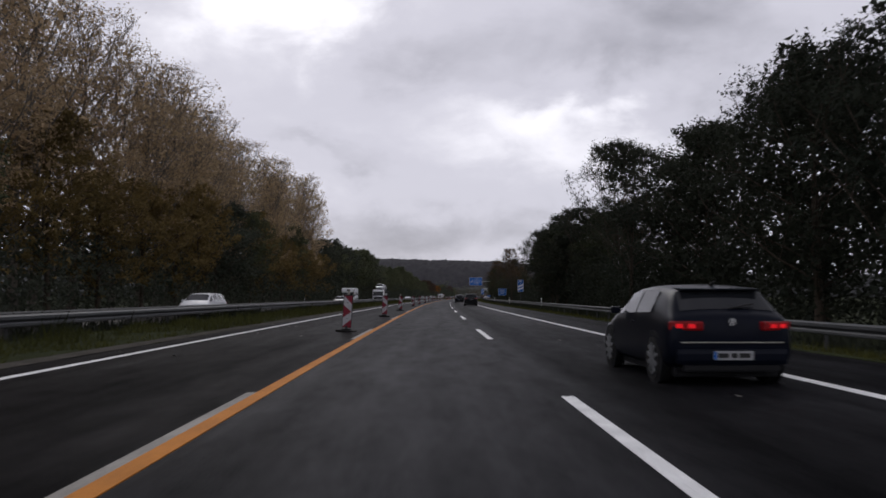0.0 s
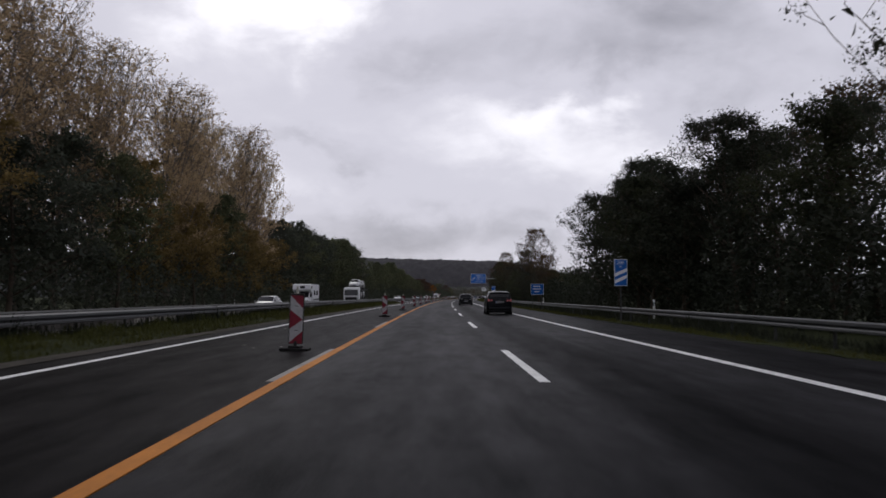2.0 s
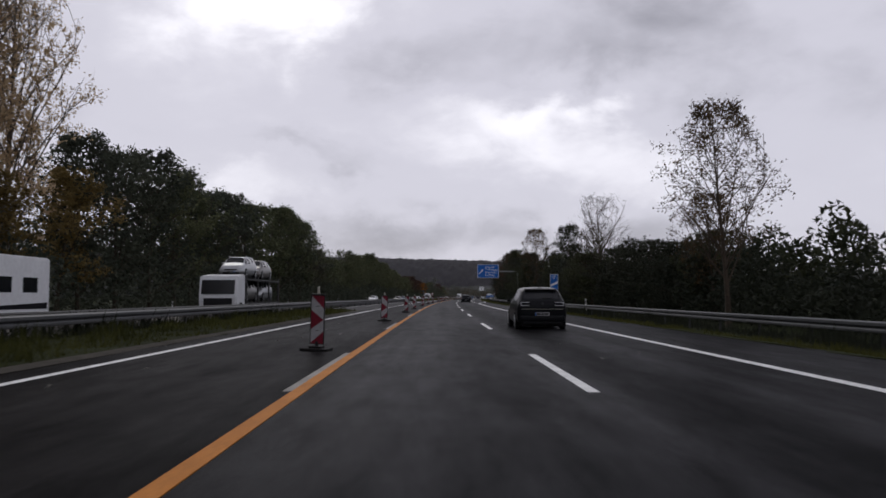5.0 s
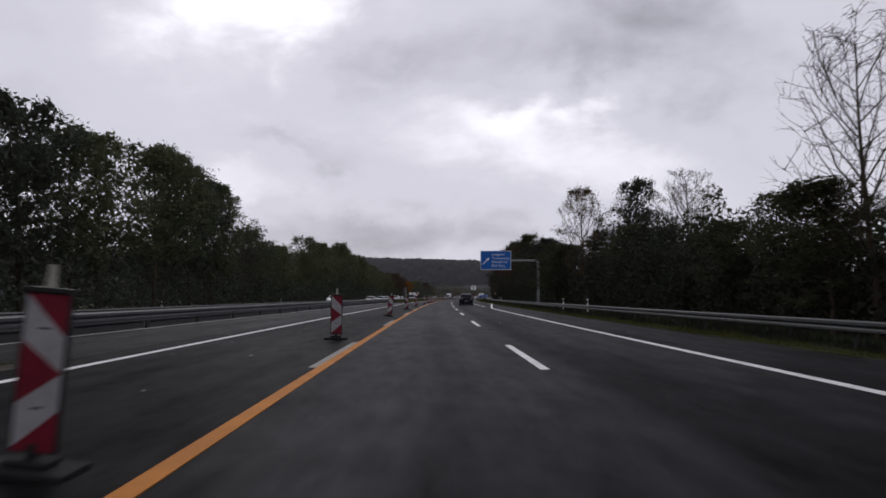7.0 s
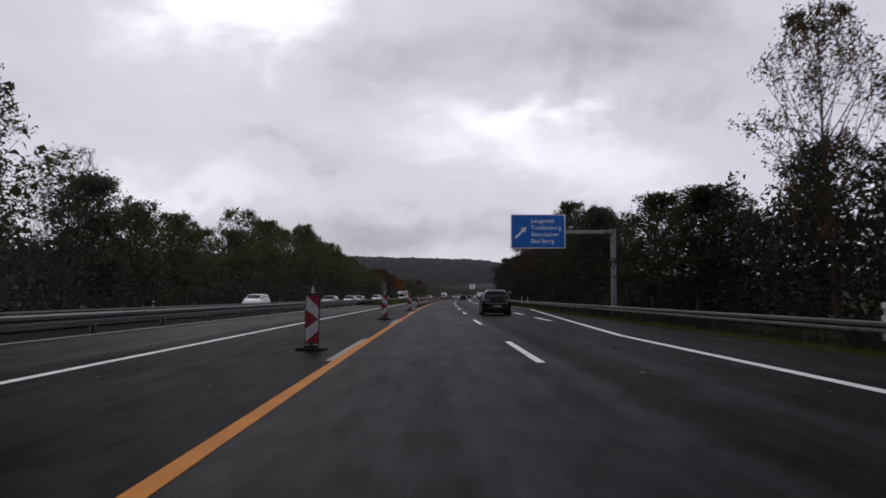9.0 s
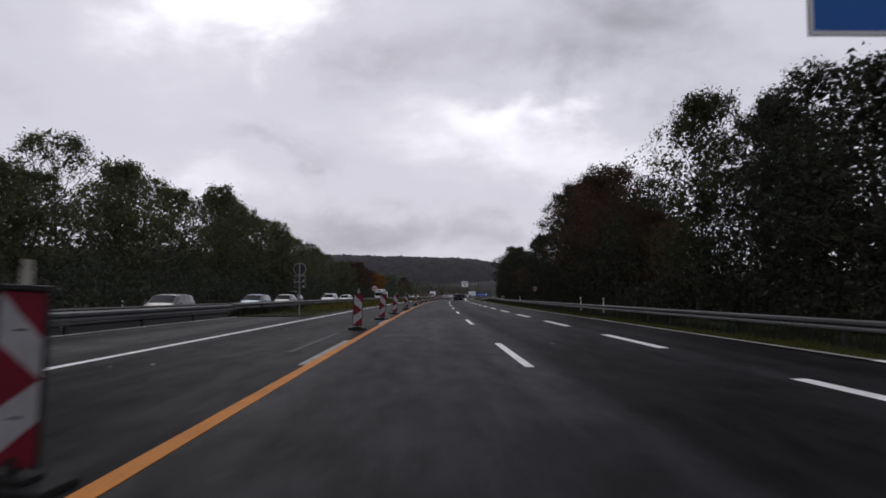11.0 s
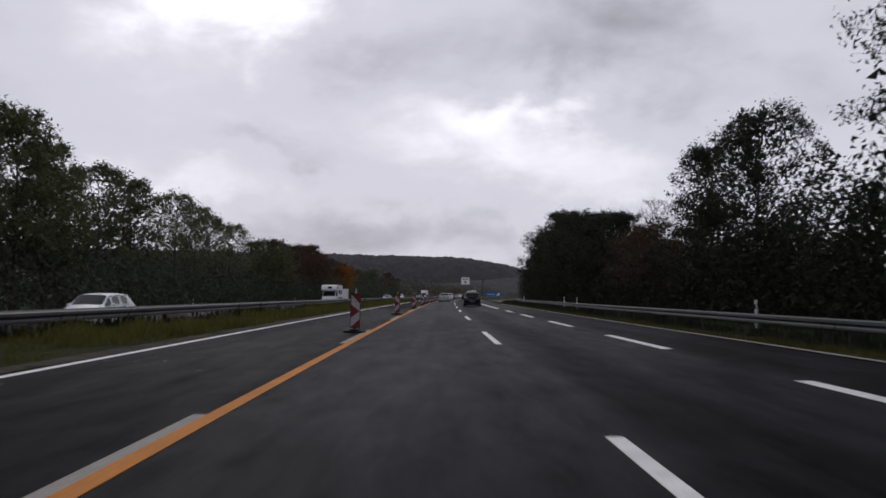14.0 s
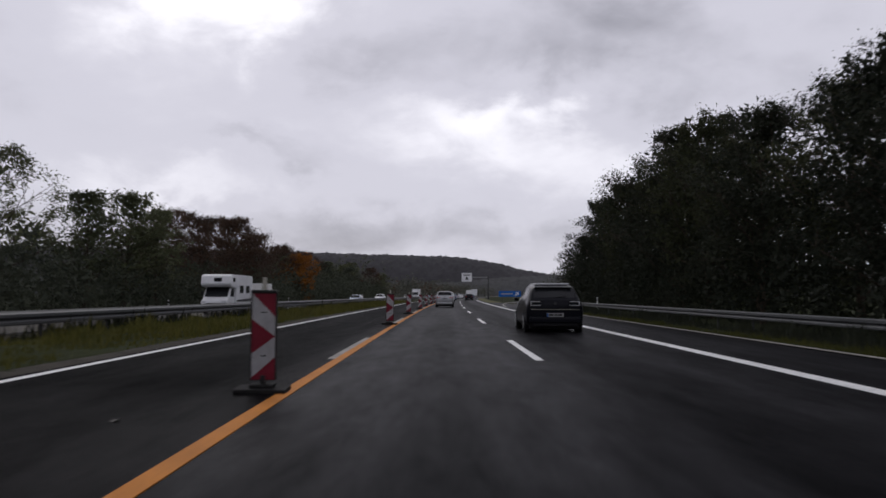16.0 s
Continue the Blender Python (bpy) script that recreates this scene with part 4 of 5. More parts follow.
def poplar_shape(t):
    return 0.42 + 0.66 * math.sin(math.pi * min(1, 0.20 + 0.73 * t)) ** 0.7


# kinds of trees, each built once at about its usual height
POPLAR = [tree(11 + i, "tall poplar thinning out in tan and golden autumn leaves", 25, 11.2, 8200, 0.21, LEAF_POPLAR, 700, 0.50, BARK_PALE, limbs=46, rise=1.7, start=0.14, shape=poplar_shape, twigs=7, spread=0.15, sparse_top=0.90, thick=0.026) for i in range(4)]
GOLD = [tree(21 + i, "broad roadside tree with golden brown autumn leaves", 15, 8.5, 7000, 0.23, LEAF_GOLD, 1500, 0.45, limbs=24, rise=0.8, start=0.12, spread=0.18) for i in range(2)]
OAK = [tree(31 + i, "broad dark green roadside tree with a dense crown", 14, 10.5, 11000, 0.158, LEAF_SHADED, 3200, 0.36, limbs=30, rise=0.65, start=0.10, spread=0.16) for i in range(4)]
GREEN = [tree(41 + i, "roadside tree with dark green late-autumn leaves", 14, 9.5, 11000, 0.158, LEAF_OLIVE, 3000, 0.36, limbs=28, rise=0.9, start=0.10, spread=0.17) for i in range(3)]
FAR_OAK = [tree(34 + i, "tall dark green tree beyond the oncoming carriageway", 14, 10.5, 4800, 0.25, LEAF_HAZED, 1500, 0.50, limbs=28, rise=0.7, start=0.10, spread=0.16) for i in range(2)]
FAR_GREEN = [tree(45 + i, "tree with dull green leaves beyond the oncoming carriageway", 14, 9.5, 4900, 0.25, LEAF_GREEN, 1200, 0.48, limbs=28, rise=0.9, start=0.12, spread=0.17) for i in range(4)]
FAR_LIGHT = [tree(94 + i, "open tree with grey-green leaves and visible limbs", 13, 10.0, 5600, 0.20, LEAF_GREEN, 160, 0.5, limbs=28, rise=0.9, start=0.24, spread=0.15, thick=0.022) for i in range(2)]
RUST = [tree(51 + i, "round oak with rusty brown autumn leaves", 14, 12, 13000, 0.150, LEAF_RUST, 1700, 0.36, limbs=32, rise=0.6, start=0.15, spread=0.15, thick=0.02) for i in range(2)]
ORANGE = [tree(61, "small tree with bright orange autumn leaves", 9, 8, 6000, 0.2, LEAF_ORANGE, 700, 0.5, limbs=20, rise=0.7, start=0.12, spread=0.2)]
THIN = [tree(71 + i, "slender tree with thin leaves and sky showing through", 11, 7.5, 5200, 0.145, LEAF_BROWN, limbs=28, rise=1.1, start=0.2, twigs=7, spread=0.13, thick=0.014) for i in range(2)]
BARE = [tree(81 + i, "bare tree with fine leafless twigs", 12, 7.5, 0, 0.2, LEAF_BROWN, limbs=30, rise=0.9, start=0.18, twigs=9, bare=True, thick=0.014) for i in range(2)]
LIGHT = [tree(91 + i, "tree with loose dark leaves and visible trunk", 13, 10.5, 10500, 0.145, LEAF_SHADED, 300, 0.5, limbs=28, rise=0.9, start=0.24, spread=0.14, thick=0.016) for i in range(3)]


def row(seed, s0, s1, step, u, kinds, tall, jitter=1.5):
    """A row of trees along the road; tall is (usual height, spread)."""
    rnd = random.Random(seed)
    s = s0
    while s < s1:
        kind = rnd.choice(kinds)
        usual = {"P": 25, "G": 15, "O": 14, "E": 14, "R": 14, "N": 9, "T": 11, "B": 12, "L": 13, "o": 14, "e": 14, "l": 13}[kind]
        ob = rnd.choice({"P": POPLAR, "G": GOLD, "O": OAK, "E": GREEN, "R": RUST, "N": ORANGE, "T": THIN, "B": BARE, "L": LIGHT, "o": FAR_OAK, "e": FAR_GREEN, "l": FAR_LIGHT}[kind])
        h = tall[0] * (1 + rnd.uniform(-tall[1], tall[1]))
        plant(ob, s + rnd.uniform(-1, 1), u + rnd.uniform(-jitter, jitter), -0.4, h / usual, rnd.uniform(0.9, 1.2) * (1.0 if kind == "P" else min(1.5, max(1.0, 1.05 * (usual / h) ** 0.5))), rnd.uniform(0, 360))
        s += step * rnd.uniform(0.8, 1.25)


# left of the oncoming carriageway
row(1, 30, 178, 5.4, -33.5, "P", (26.5, 0.06))
row(2, 25, 185, 7.5, -30.0, "GGeGGGo", (13.0, 0.22), 1.0)
row(3, 182, 234, 6.0, -31.5, "ooe", (15.4, 0.08))
row(4, 238, 273, 6.0, -30.0, "eeoee", (16.2, 0.06))
row(5, 286, 338, 6.2, -32.0, "eeoe", (11.0, 0.10))
row(6, 343, 382, 6.0, -32.0, "leel", (14.2, 0.06))
row(7, 384, 394, 6, -32.0, "ee", (16.6, 0.05))
row(12, 397, 417, 6, -32.0, "e", (15.3, 0.05))
row(13, 420, 446, 6.5, -32.0, "eel", (12.6, 0.06))
row(8, 450, 473, 6.5, -32.0, "lTl", (12.2, 0.06))
row(9, 486, 502, 6, -32.0, "e", (10.4, 0.06))
row(10, 506, 545, 7, -33.0, "RRB", (11.6, 0.08))
row(11, 550, 700, 15, -34.0, "eRoe", (11, 0.15), 4)
plant(ORANGE[0], 566, -30, -0.4, 1.0, 1.2, 40)
plant(BARE[0], 281, -29.5, -0.4, 1.05, 0.9, 10)
plant(BARE[1], 268, -31, -0.4, 1.25, 0.9, 70)
# right of the verge
row(21, 27, 61, 5.2, 16, "OLO", (12.6, 0.06))
plant(LIGHT[1], 60, 13.8, -0.4, 13 / 13, 1.05, 70)
row(22, 80, 110, 5.2, 17, "LEOL", (11.2, 0.08))
plant(LIGHT[2], 71, 15.2, -0.4, 15.6 / 13, 0.8, 150)
row(23, 96, 120, 6, 14.5, "EO", (10, 0.1), 0.8)
plant(LIGHT[0], 128.6, 15.5, -0.4, 12.3 / 13, 1.0, 30)
plant(LIGHT[1], 120, 17.5, -0.4, 12.6 / 13, 1.05, 200)
plant(LIGHT[2], 114, 16.5, -0.4, 13.4 / 13, 0.9, 90)
row(36, 84, 105, 9, 19, "LT", (11.6, 0.06))
row(24, 132, 152, 6, 21, "EO", (4.2, 0.15))
plant(THIN[0], 158, 12.2, -0.4, 1.02, 0.95, 0)
plant(THIN[1], 167, 15, -0.4, 0.72, 1.0, 0)
row(25, 168, 226, 6.5, 15, "EOOE", (6.2, 0.12))
plant(BARE[0], 199.2, 14.4, -0.4, 1.0, 1.0, 120)
plant(OAK[0], 232, 16, -0.4, 7 / 14, 1.2, 30)
plant(BARE[1], 243.5, 22, -0.4, 13.6 / 12, 1.0, 20)
plant(BARE[0], 248.5, 24, -0.4, 12.8 / 12, 1.0, 200)
plant(OAK[2], 250.5, 18.6, -0.4, 13.6 / 14, 0.85, 140)
plant(THIN[1], 254.6, 14.2, -0.4, 13.2 / 11, 0.82, 60)
plant(GREEN[0], 240, 15.5, -0.4, 8 / 14, 1.1, 10)
plant(OAK[1], 262, 17.5, -0.4, 9.5 / 14, 1.0, 60)
row(26, 270, 284, 6, 15.5, "EO", (8.6, 0.08))
row(27, 288, 302, 6, 19, "EO", (3.0, 0.1))
row(28, 308, 316, 6.5, 16.5, "OE", (11, 0.08))
plant(GREEN[1], 326, 14.8, -0.4, 14 / 14, 0.88, 60)
plant(OAK[2], 329, 20, -0.4, 13.2 / 14, 1.0, 20)
plant(OAK[0], 322, 18.5, -0.4, 13 / 14, 0.85, 200)
plant(GREEN[2], 332, 17.0, -0.4, 5.6 / 14, 1.2, 160)
plant(THIN[0], 337, 16.3, -0.4, 7.0 / 11, 1.0, 40)
plant(RUST[1], 351, 18.5, -0.4, 9.5 / 14, 1.0, 140)
plant(RUST[0], 357, 16.6, -0.4, 14.6 / 14, 1.12, 0)
plant(RUST[1], 366, 16.5, -0.4, 15 / 14, 0.9, 90)
plant(RUST[0], 374, 17, -0.4, 15.4 / 14, 0.95, 190)
plant(OAK[0], 379.5, 17, -0.4, 16 / 14, 0.95, 250)
plant(OAK[2], 386.5, 16.5, -0.4, 15.8 / 14, 0.88, 10)
plant(OAK[3], 383, 20.5, -0.4, 16 / 14, 1.0, 60)
plant(OAK[1], 389, 19.5, -0.4, 15 / 14, 0.8, 130)
plant(OAK[1], 403, 15.2, -0.4, 11.4 / 14, 0.95, 80)
plant(OAK[0], 411, 15.5, -0.4, 11.0 / 14, 0.9, 180)
row(31, 419, 435, 5.2, 16.5, "R", (6.7, 0.06))
row(37, 439, 448, 4.8, 16.5, "O", (9.6, 0.05))
plant(BARE[1], 432, 18, -0.4, 0.85, 1.0, 20)
row(32, 450, 470, 5.5, 16, "OE", (11.5, 0.06))
row(33, 472, 512, 6, 16.5, "OOE", (13.2, 0.07))
row(34, 516, 530, 6, 17.5, "O", (10, 0.1))
row(38, 572, 590, 6, 25, "o", (7.6, 0.1), 1.0)
row(39, 594, 640, 8, 36, "oe", (8.2, 0.1), 2.0)
row(35, 545, 640, 12, 46, "eoe", (9, 0.15), 6)


def thicket(name, seed, s0, s1, u0, u1, height, per_metre, size, mat, label):
    """A dense belt of undergrowth; height is a function of s."""
    rng = np.random.default_rng(seed)
    n = int((s1 - s0) * per_metre)
    s = rng.uniform(s0, s1, n)
    lumps = 0.72 + 0.28 * np.sin(s * 0.9 + seed) * np.sin(s * 0.37 + 2 * seed) + 0.12 * np.sin(s * 2.3)
    h = np.array([height(x) for x in s]) * lumps
    z = -0.4 + h * rng.uniform(0, 1, n) ** 0.8
    # the belt bulges at mid height
    k = np.sin(np.pi * np.clip((z + 0.4) / np.maximum(h, 0.1), 0, 1) * 0.85 + 0.25)
    u = (u0 + u1) / 2 + (u1 - u0) / 2 * k * rng.uniform(-1, 1, n) + 0.4 * np.sin(s * 0.7)
    a = BEND * s
    at = np.stack(((1 - np.cos(a)) / BEND + u * np.cos(a), (1 / BEND - u) * np.sin(a), z), axis=1)
    ob = new(name, leaf_mesh(name, at, size, rng, mat))
    return tagged(ob, label, "undergrowth", "", "stuff")


def left_height(s):
    for end, h in ((178, 8.5), (234, 8.0), (286, 8), (338, 6), (446, 7.5), (480, 6), (560, 6), (1400, 7)):
        if s < end:
            return h
    return 6


def right_height(s):
    for end, h in ((80, 6.8), (126, 7.5), (160, 3.6), (226, 5.4), (284, 8), (289, 4.5), (305, 2.4), (311, 5), (331, 8.5), (346, 2.6), (395, 10), (418, 7.5), (450, 6.8), (530, 8), (1400, 5)):
        if s < end:
            return h
    return 5


thicket("undergrowth", 1, 15, 700, -33.5, -28.0, left_height, 150, 0.40, LEAF_HAZED, "dense dull green undergrowth below the roadside trees")
thicket("undergrowth", 2, 15, 700, -41, -36, lambda s: left_height(s) * 1.5, 105, 0.6, LEAF_HAZED, "dark thicket deep in the roadside wood")
thicket("undergrowth", 3, 8, 532, 13.2, 17.0, right_height, 270, 0.28, LEAF_SHADED, "dense dark undergrowth below the roadside trees")
thicket("undergrowth", 4, 8, 124, 18.5, 23, lambda s: 9.5 if s < 60 else 7.5, 240, 0.36, LEAF_SHADED, "dark thicket deep in the roadside wood")
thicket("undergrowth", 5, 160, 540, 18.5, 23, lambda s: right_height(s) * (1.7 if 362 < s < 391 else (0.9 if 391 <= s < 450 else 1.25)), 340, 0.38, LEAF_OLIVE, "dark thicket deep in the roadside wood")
thicket("undergrowth", 7, 372, 452, 15.5, 19.5, lambda s: right_height(s) * 0.95, 420, 0.22, LEAF_SHADED, "close dark brush between the roadside trees")
thicket("undergrowth", 6, 362, 392, 20, 26, lambda s: 15.5, 900, 0.36, LEAF_SHADED, "tall dark wood behind the roadside oaks")


# ---- grass and weeds ----
def grass(name, seed, stretches, per_m2, tall, mat, label, ground_z):
    """Tufts of bent blades; stretches are (s0, s1, u0, u1)."""
    rng = np.random.default_rng(seed)
    parts = []
    for s0, s1, u0, u1 in stretches:
        n = int((s1 - s0) * abs(u1 - u0) * per_m2)
        parts.append(np.stack((rng.uniform(s0, s1, n), rng.uniform(u0, u1, n)), axis=1))
    su = np.concatenate(parts)
    n = len(su)
    clump = 0.6 + 0.4 * np.sin(su[:, 0] * 1.3 + 3 * np.sin(su[:, 1] * 1.7)) + 0.3 * np.sin(su[:, 0] * 0.31 + seed)
    h = tall * rng.uniform(0.4, 1.2, n) * np.clip(clump, 0.25, 1.6)
    a = BEND * su[:, 0]
    base = np.stack(((1 - np.cos(a)) / BEND + su[:, 1] * np.cos(a), (1 / BEND - su[:, 1]) * np.sin(a), np.array([ground_z(x) for x in su[:, 1]])), axis=1)
    w = rng.uniform(0, 2 * np.pi, n)
    side = np.stack((np.cos(w), np.sin(w), np.zeros(n)), axis=1) * (0.012 + 0.05 * h)[:, None]
    bend = np.stack((rng.normal(size=n), rng.normal(size=n), np.zeros(n)), axis=1) * (0.28 * h)[:, None]
    top = base + bend + np.stack((np.zeros(n), np.zeros(n), h), axis=1)
    tri = np.stack((base - side, base + side, top), axis=1).reshape(-1, 3)
    me = bpy.data.meshes.new(name)
    me.vertices.add(3 * n)
    me.vertices.foreach_set("co", tri.ravel())
    me.loops.add(3 * n)
    me.loops.foreach_set("vertex_index", np.arange(3 * n, dtype=np.int32))
    me.polygons.add(n)
    me.polygons.foreach_set("loop_start", np.arange(0, 3 * n, 3, dtype=np.int32))
    me.update(calc_edges=True)
    me.materials.append(mat)
    return tagged(new(name, me), label, "grass", "", "stuff")


def median_z(u):
    return float(np.interp(u, (-13.6, -12.4, -11, -9.8, -8.9, -8.2), (-0.2, -0.02, 0.03, 0.04, 0.01, 0.0)))


def right_z(u):
    return float(np.interp(u, (6.3, 6.7, 7.6, 9.0, 12), (-0.04, -0.06, -0.18, -0.32, -0.38)))


grass("grass", 5, [(0, 184, -12.6, -8.7)], 55, 0.26, GRASS_DULL, "dull uneven grass on the central strip", median_z)
grass("grass", 6, [(322, 345, -12.6, -8.6)], 16, 0.22, GRASS_DULL, "dull sparse grass on the central strip", median_z)
grass("grass", 1, [(345, 540, -12.6, -8.15)], 65, 0.30, GRASS, "uneven yellow-green grass on the central strip", median_z)
grass("grass", 9, [(0, 184, -12.8, -9.5)], 14, 0.42, GRASS_DULL, "tall dull weeds along the central guardrail", median_z)
grass("grass", 2, [(335, 560, -12.8, -8.5)], 16, 0.45, WEED, "tall yellowish weeds along the central guardrail", median_z)
grass("weeds", 7, [(0, 184, -13.2, -12.1), (320, 540, -13.2, -12.1)], 60, 0.62, LEAF_SHADED, "dark tall weeds under the central guardrails", median_z)
grass("weeds", 8, [(0, 500, 9.4, 11.4)], 55, 0.55, LEAF_SHADED, "dark tall weeds behind the outer guardrail", right_z)
# outer verge: the shade on it is put into this darker blade colour
grass("grass", 3, [(0, 540, 6.45, 9.6)], 36, 0.20, GRASS_DULL, "short dull grass on the outer verge", right_z)
grass("grass", 4, [(0, 560, -29, -25.6)], 14, 0.4, GRASS, "rough grass beside the oncoming carriageway", lambda u: -0.36)


# ---- the far ridge and the woods in front of it ----
def ridge(name, seed, near, profile, depth, mat, label, rough):
    """A wooded hill seen far ahead: profile gives (degrees to the right, metres high)."""
    rnd = random.Random(seed)
    phases = [(rnd.uniform(0, 6), rnd.uniform(0, 6), rnd.uniform(0, 6)) for _ in range(26)]
    az = np.arange(profile[0][0], profile[-1][0] + 0.01, 0.12)
    high = np.interp(az, [p[0] for p in profile], [p[1] for p in profile])
    rows, verts, faces = 26, [], []
    for j in range(rows):
        t = j / (rows - 1)
        for a, h in zip(az, high):
            r = near + depth * t
            p, q, o = phases[j]
            lumps = math.sin(a * 7.3 + p) * math.sin(a * 3.1 + q) + 0.6 * math.sin(a * 13.7 + o)
            z = h * math.sin(t * math.pi / 2) ** 0.8 + (rough * (0.7 * rnd.uniform(-1, 1) + 0.8 * lumps) if j else 0)
            if j == 0:
                z = -4
            w = radians(a)
            verts.append((r * math.sin(w), r * math.cos(w), z))
    k = len(az)
    for j in range(rows - 1):
        for i in range(k - 1):
            a = j * k + i
            faces.append((a, a + 1, a + k + 1, a + k))
    return tagged(mesh_part(name, verts, faces, mat, smooth=True), label, "hill", "", "structure")


# the ridge's bluish grey holds the haze in front of it
WOOD_FAR = material("hazed_far_woods", (0.033, 0.032, 0.036), 0.95, vary=0.25, grain=0.05, stain=0.012, bump=0)
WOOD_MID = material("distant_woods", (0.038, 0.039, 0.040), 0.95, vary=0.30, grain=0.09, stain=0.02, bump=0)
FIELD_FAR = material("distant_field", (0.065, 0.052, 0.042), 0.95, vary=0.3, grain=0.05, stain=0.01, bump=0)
ridge("backdrop_ridge", 1, 3550, [(-40, 218), (-20, 212), (-8, 206), (-4.9, 204), (-0.9, 197), (3.3, 189), (5.8, 183), (8.3, 155), (9.9, 122), (12.4, 92), (20, 90), (40, 100)], 660, WOOD_FAR, "long wooded ridge on the horizon in haze-grey colours", 5.0)
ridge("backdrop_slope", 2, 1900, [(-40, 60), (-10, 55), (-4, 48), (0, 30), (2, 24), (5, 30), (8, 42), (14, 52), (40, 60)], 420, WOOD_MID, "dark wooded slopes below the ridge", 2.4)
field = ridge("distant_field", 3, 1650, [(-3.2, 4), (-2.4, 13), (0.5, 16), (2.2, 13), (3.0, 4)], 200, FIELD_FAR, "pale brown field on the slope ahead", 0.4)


def far_woods(name, seed, count, spots, mat, label):
    """Distant tree crowns, each a loose heap of leaf clumps on the ground."""
    rng = np.random.default_rng(seed)
    at = []
    for _ in range(count):
        s, u, h = spots(rng)
        p = road(s, u, -0.4)
        m = 70
        d = rng.normal(size=(m, 3)) * (h * 0.26, h * 0.26, h * 0.24)
        d[:, 2] = np.clip(d[:, 2] + h * 0.55, 0.2, h * 1.05)
        at.append(d + np.array(p))
    at = np.concatenate(at)
    ob = new(name, leaf_mesh(name, at, 1.5, rng, mat))
    return tagged(ob, label, "woods", "", "stuff")


far_woods("far_woods", 5, 330, lambda r: (r.uniform(680, 1500), -36 - abs(r.normal()) * 70, r.uniform(9, 15)), LEAF_FAR_HAZED, "far dull green woods beyond the motorway")
far_woods("far_woods", 6, 330, lambda r: (r.uniform(660, 1500), 42 + abs(r.normal()) * 70, r.uniform(8, 13)), LEAF_FAR_HAZED, "far dull woods beyond the exit")
far_woods("far_woods", 7, 22, lambda r: (r.uniform(640, 1200), -32 - abs(r.normal()) * 30, r.uniform(8, 12)), LEAF_RUST, "far rusty autumn trees beside the motorway")


# ---- vehicles ----
def paint(name, colour, metal=0.15, rough=0.28):
    return material(name, colour, rough, metal=metal, vary=0.12, grain=6, stain=1.2, bump=0.0, spec=0.09, coat=0.02)


PAINT_NIGHT = paint("paint_dark_blue", (0.004, 0.0055, 0.011))
PAINT_BLACK = paint("paint_black", (0.008, 0.0085, 0.010))
PAINT_GREY = paint("paint_dark_grey", (0.007, 0.0075, 0.0105))
PAINT_SILVER = paint("paint_silver", (0.36, 0.37, 0.38), 0.6)
PAINT_WHITE_CAR = paint("paint_white", (0.68, 0.69, 0.70), 0.0)
PAINT_TAUPE = paint("paint_grey_brown", (0.15, 0.145, 0.14), 0.5)
PAINT_BLUE = paint("paint_steel_blue", (0.13, 0.18, 0.26), 0.5)
GLASS = material("tinted_glass", (0.012, 0.013, 0.015), 0.10, vary=0.1, grain=3, stain=1, bump=0, spec=0.34)
TYRE = material("tyre_rubber", (0.014, 0.014, 0.014), 0.85, vary=0.2, grain=20, stain=6, bump=0.2)
ALLOY = material("alloy_rim", (0.42, 0.43, 0.44), 0.35, metal=0.8, vary=0.15, grain=20, stain=4, bump=0)
CHROME = material("chrome", (0.62, 0.63, 0.64), 0.15, metal=1.0, vary=0.06, bump=0)
TAIL_LIT = material("lit_tail_lamp", (0.42, 0.006, 0.010), 0.2, vary=0.3, grain=30, stain=14, bump=0, emit=1.0)
TAIL_RED = material("red_lamp_glass", (0.20, 0.006, 0.008), 0.2, vary=0.2, grain=30, stain=12, bump=0)
TAIL_PINK = material("dim_tail_lamp", (0.40, 0.10, 0.10), 0.2, vary=0.3, grain=30, stain=14, bump=0)
LAMP_CLEAR = material("clear_lamp_glass", (0.55, 0.56, 0.58), 0.15, vary=0.15, grain=20, stain=8, bump=0)
DIRT_BLACK = material("unpainted_bumper", (0.010, 0.010, 0.011), 0.7, vary=0.3, grain=20, stain=3, bump=0.1)


def side_cut(points, x0, x1, bevel=0.0):
    """A solid with the side outline (y, z), from x0 to x1."""
    bm = bmesh.new()
    a = [bm.verts.new((x0, y, z)) for y, z in points]
    b = [bm.verts.new((x1, y, z)) for y, z in points]
    n = len(points)
    bm.faces.new(a)
    bm.faces.new(b[::-1])
    for i in range(n):
        bm.faces.new((a[i], b[i], b[(i + 1) % n], a[(i + 1) % n])[::-1])
    bmesh.ops.recalc_face_normals(bm, faces=bm.faces)
    if bevel:
        bmesh.ops.bevel(bm, geom=list(bm.edges), offset=bevel, segments=2, affect="EDGES")
    return bm


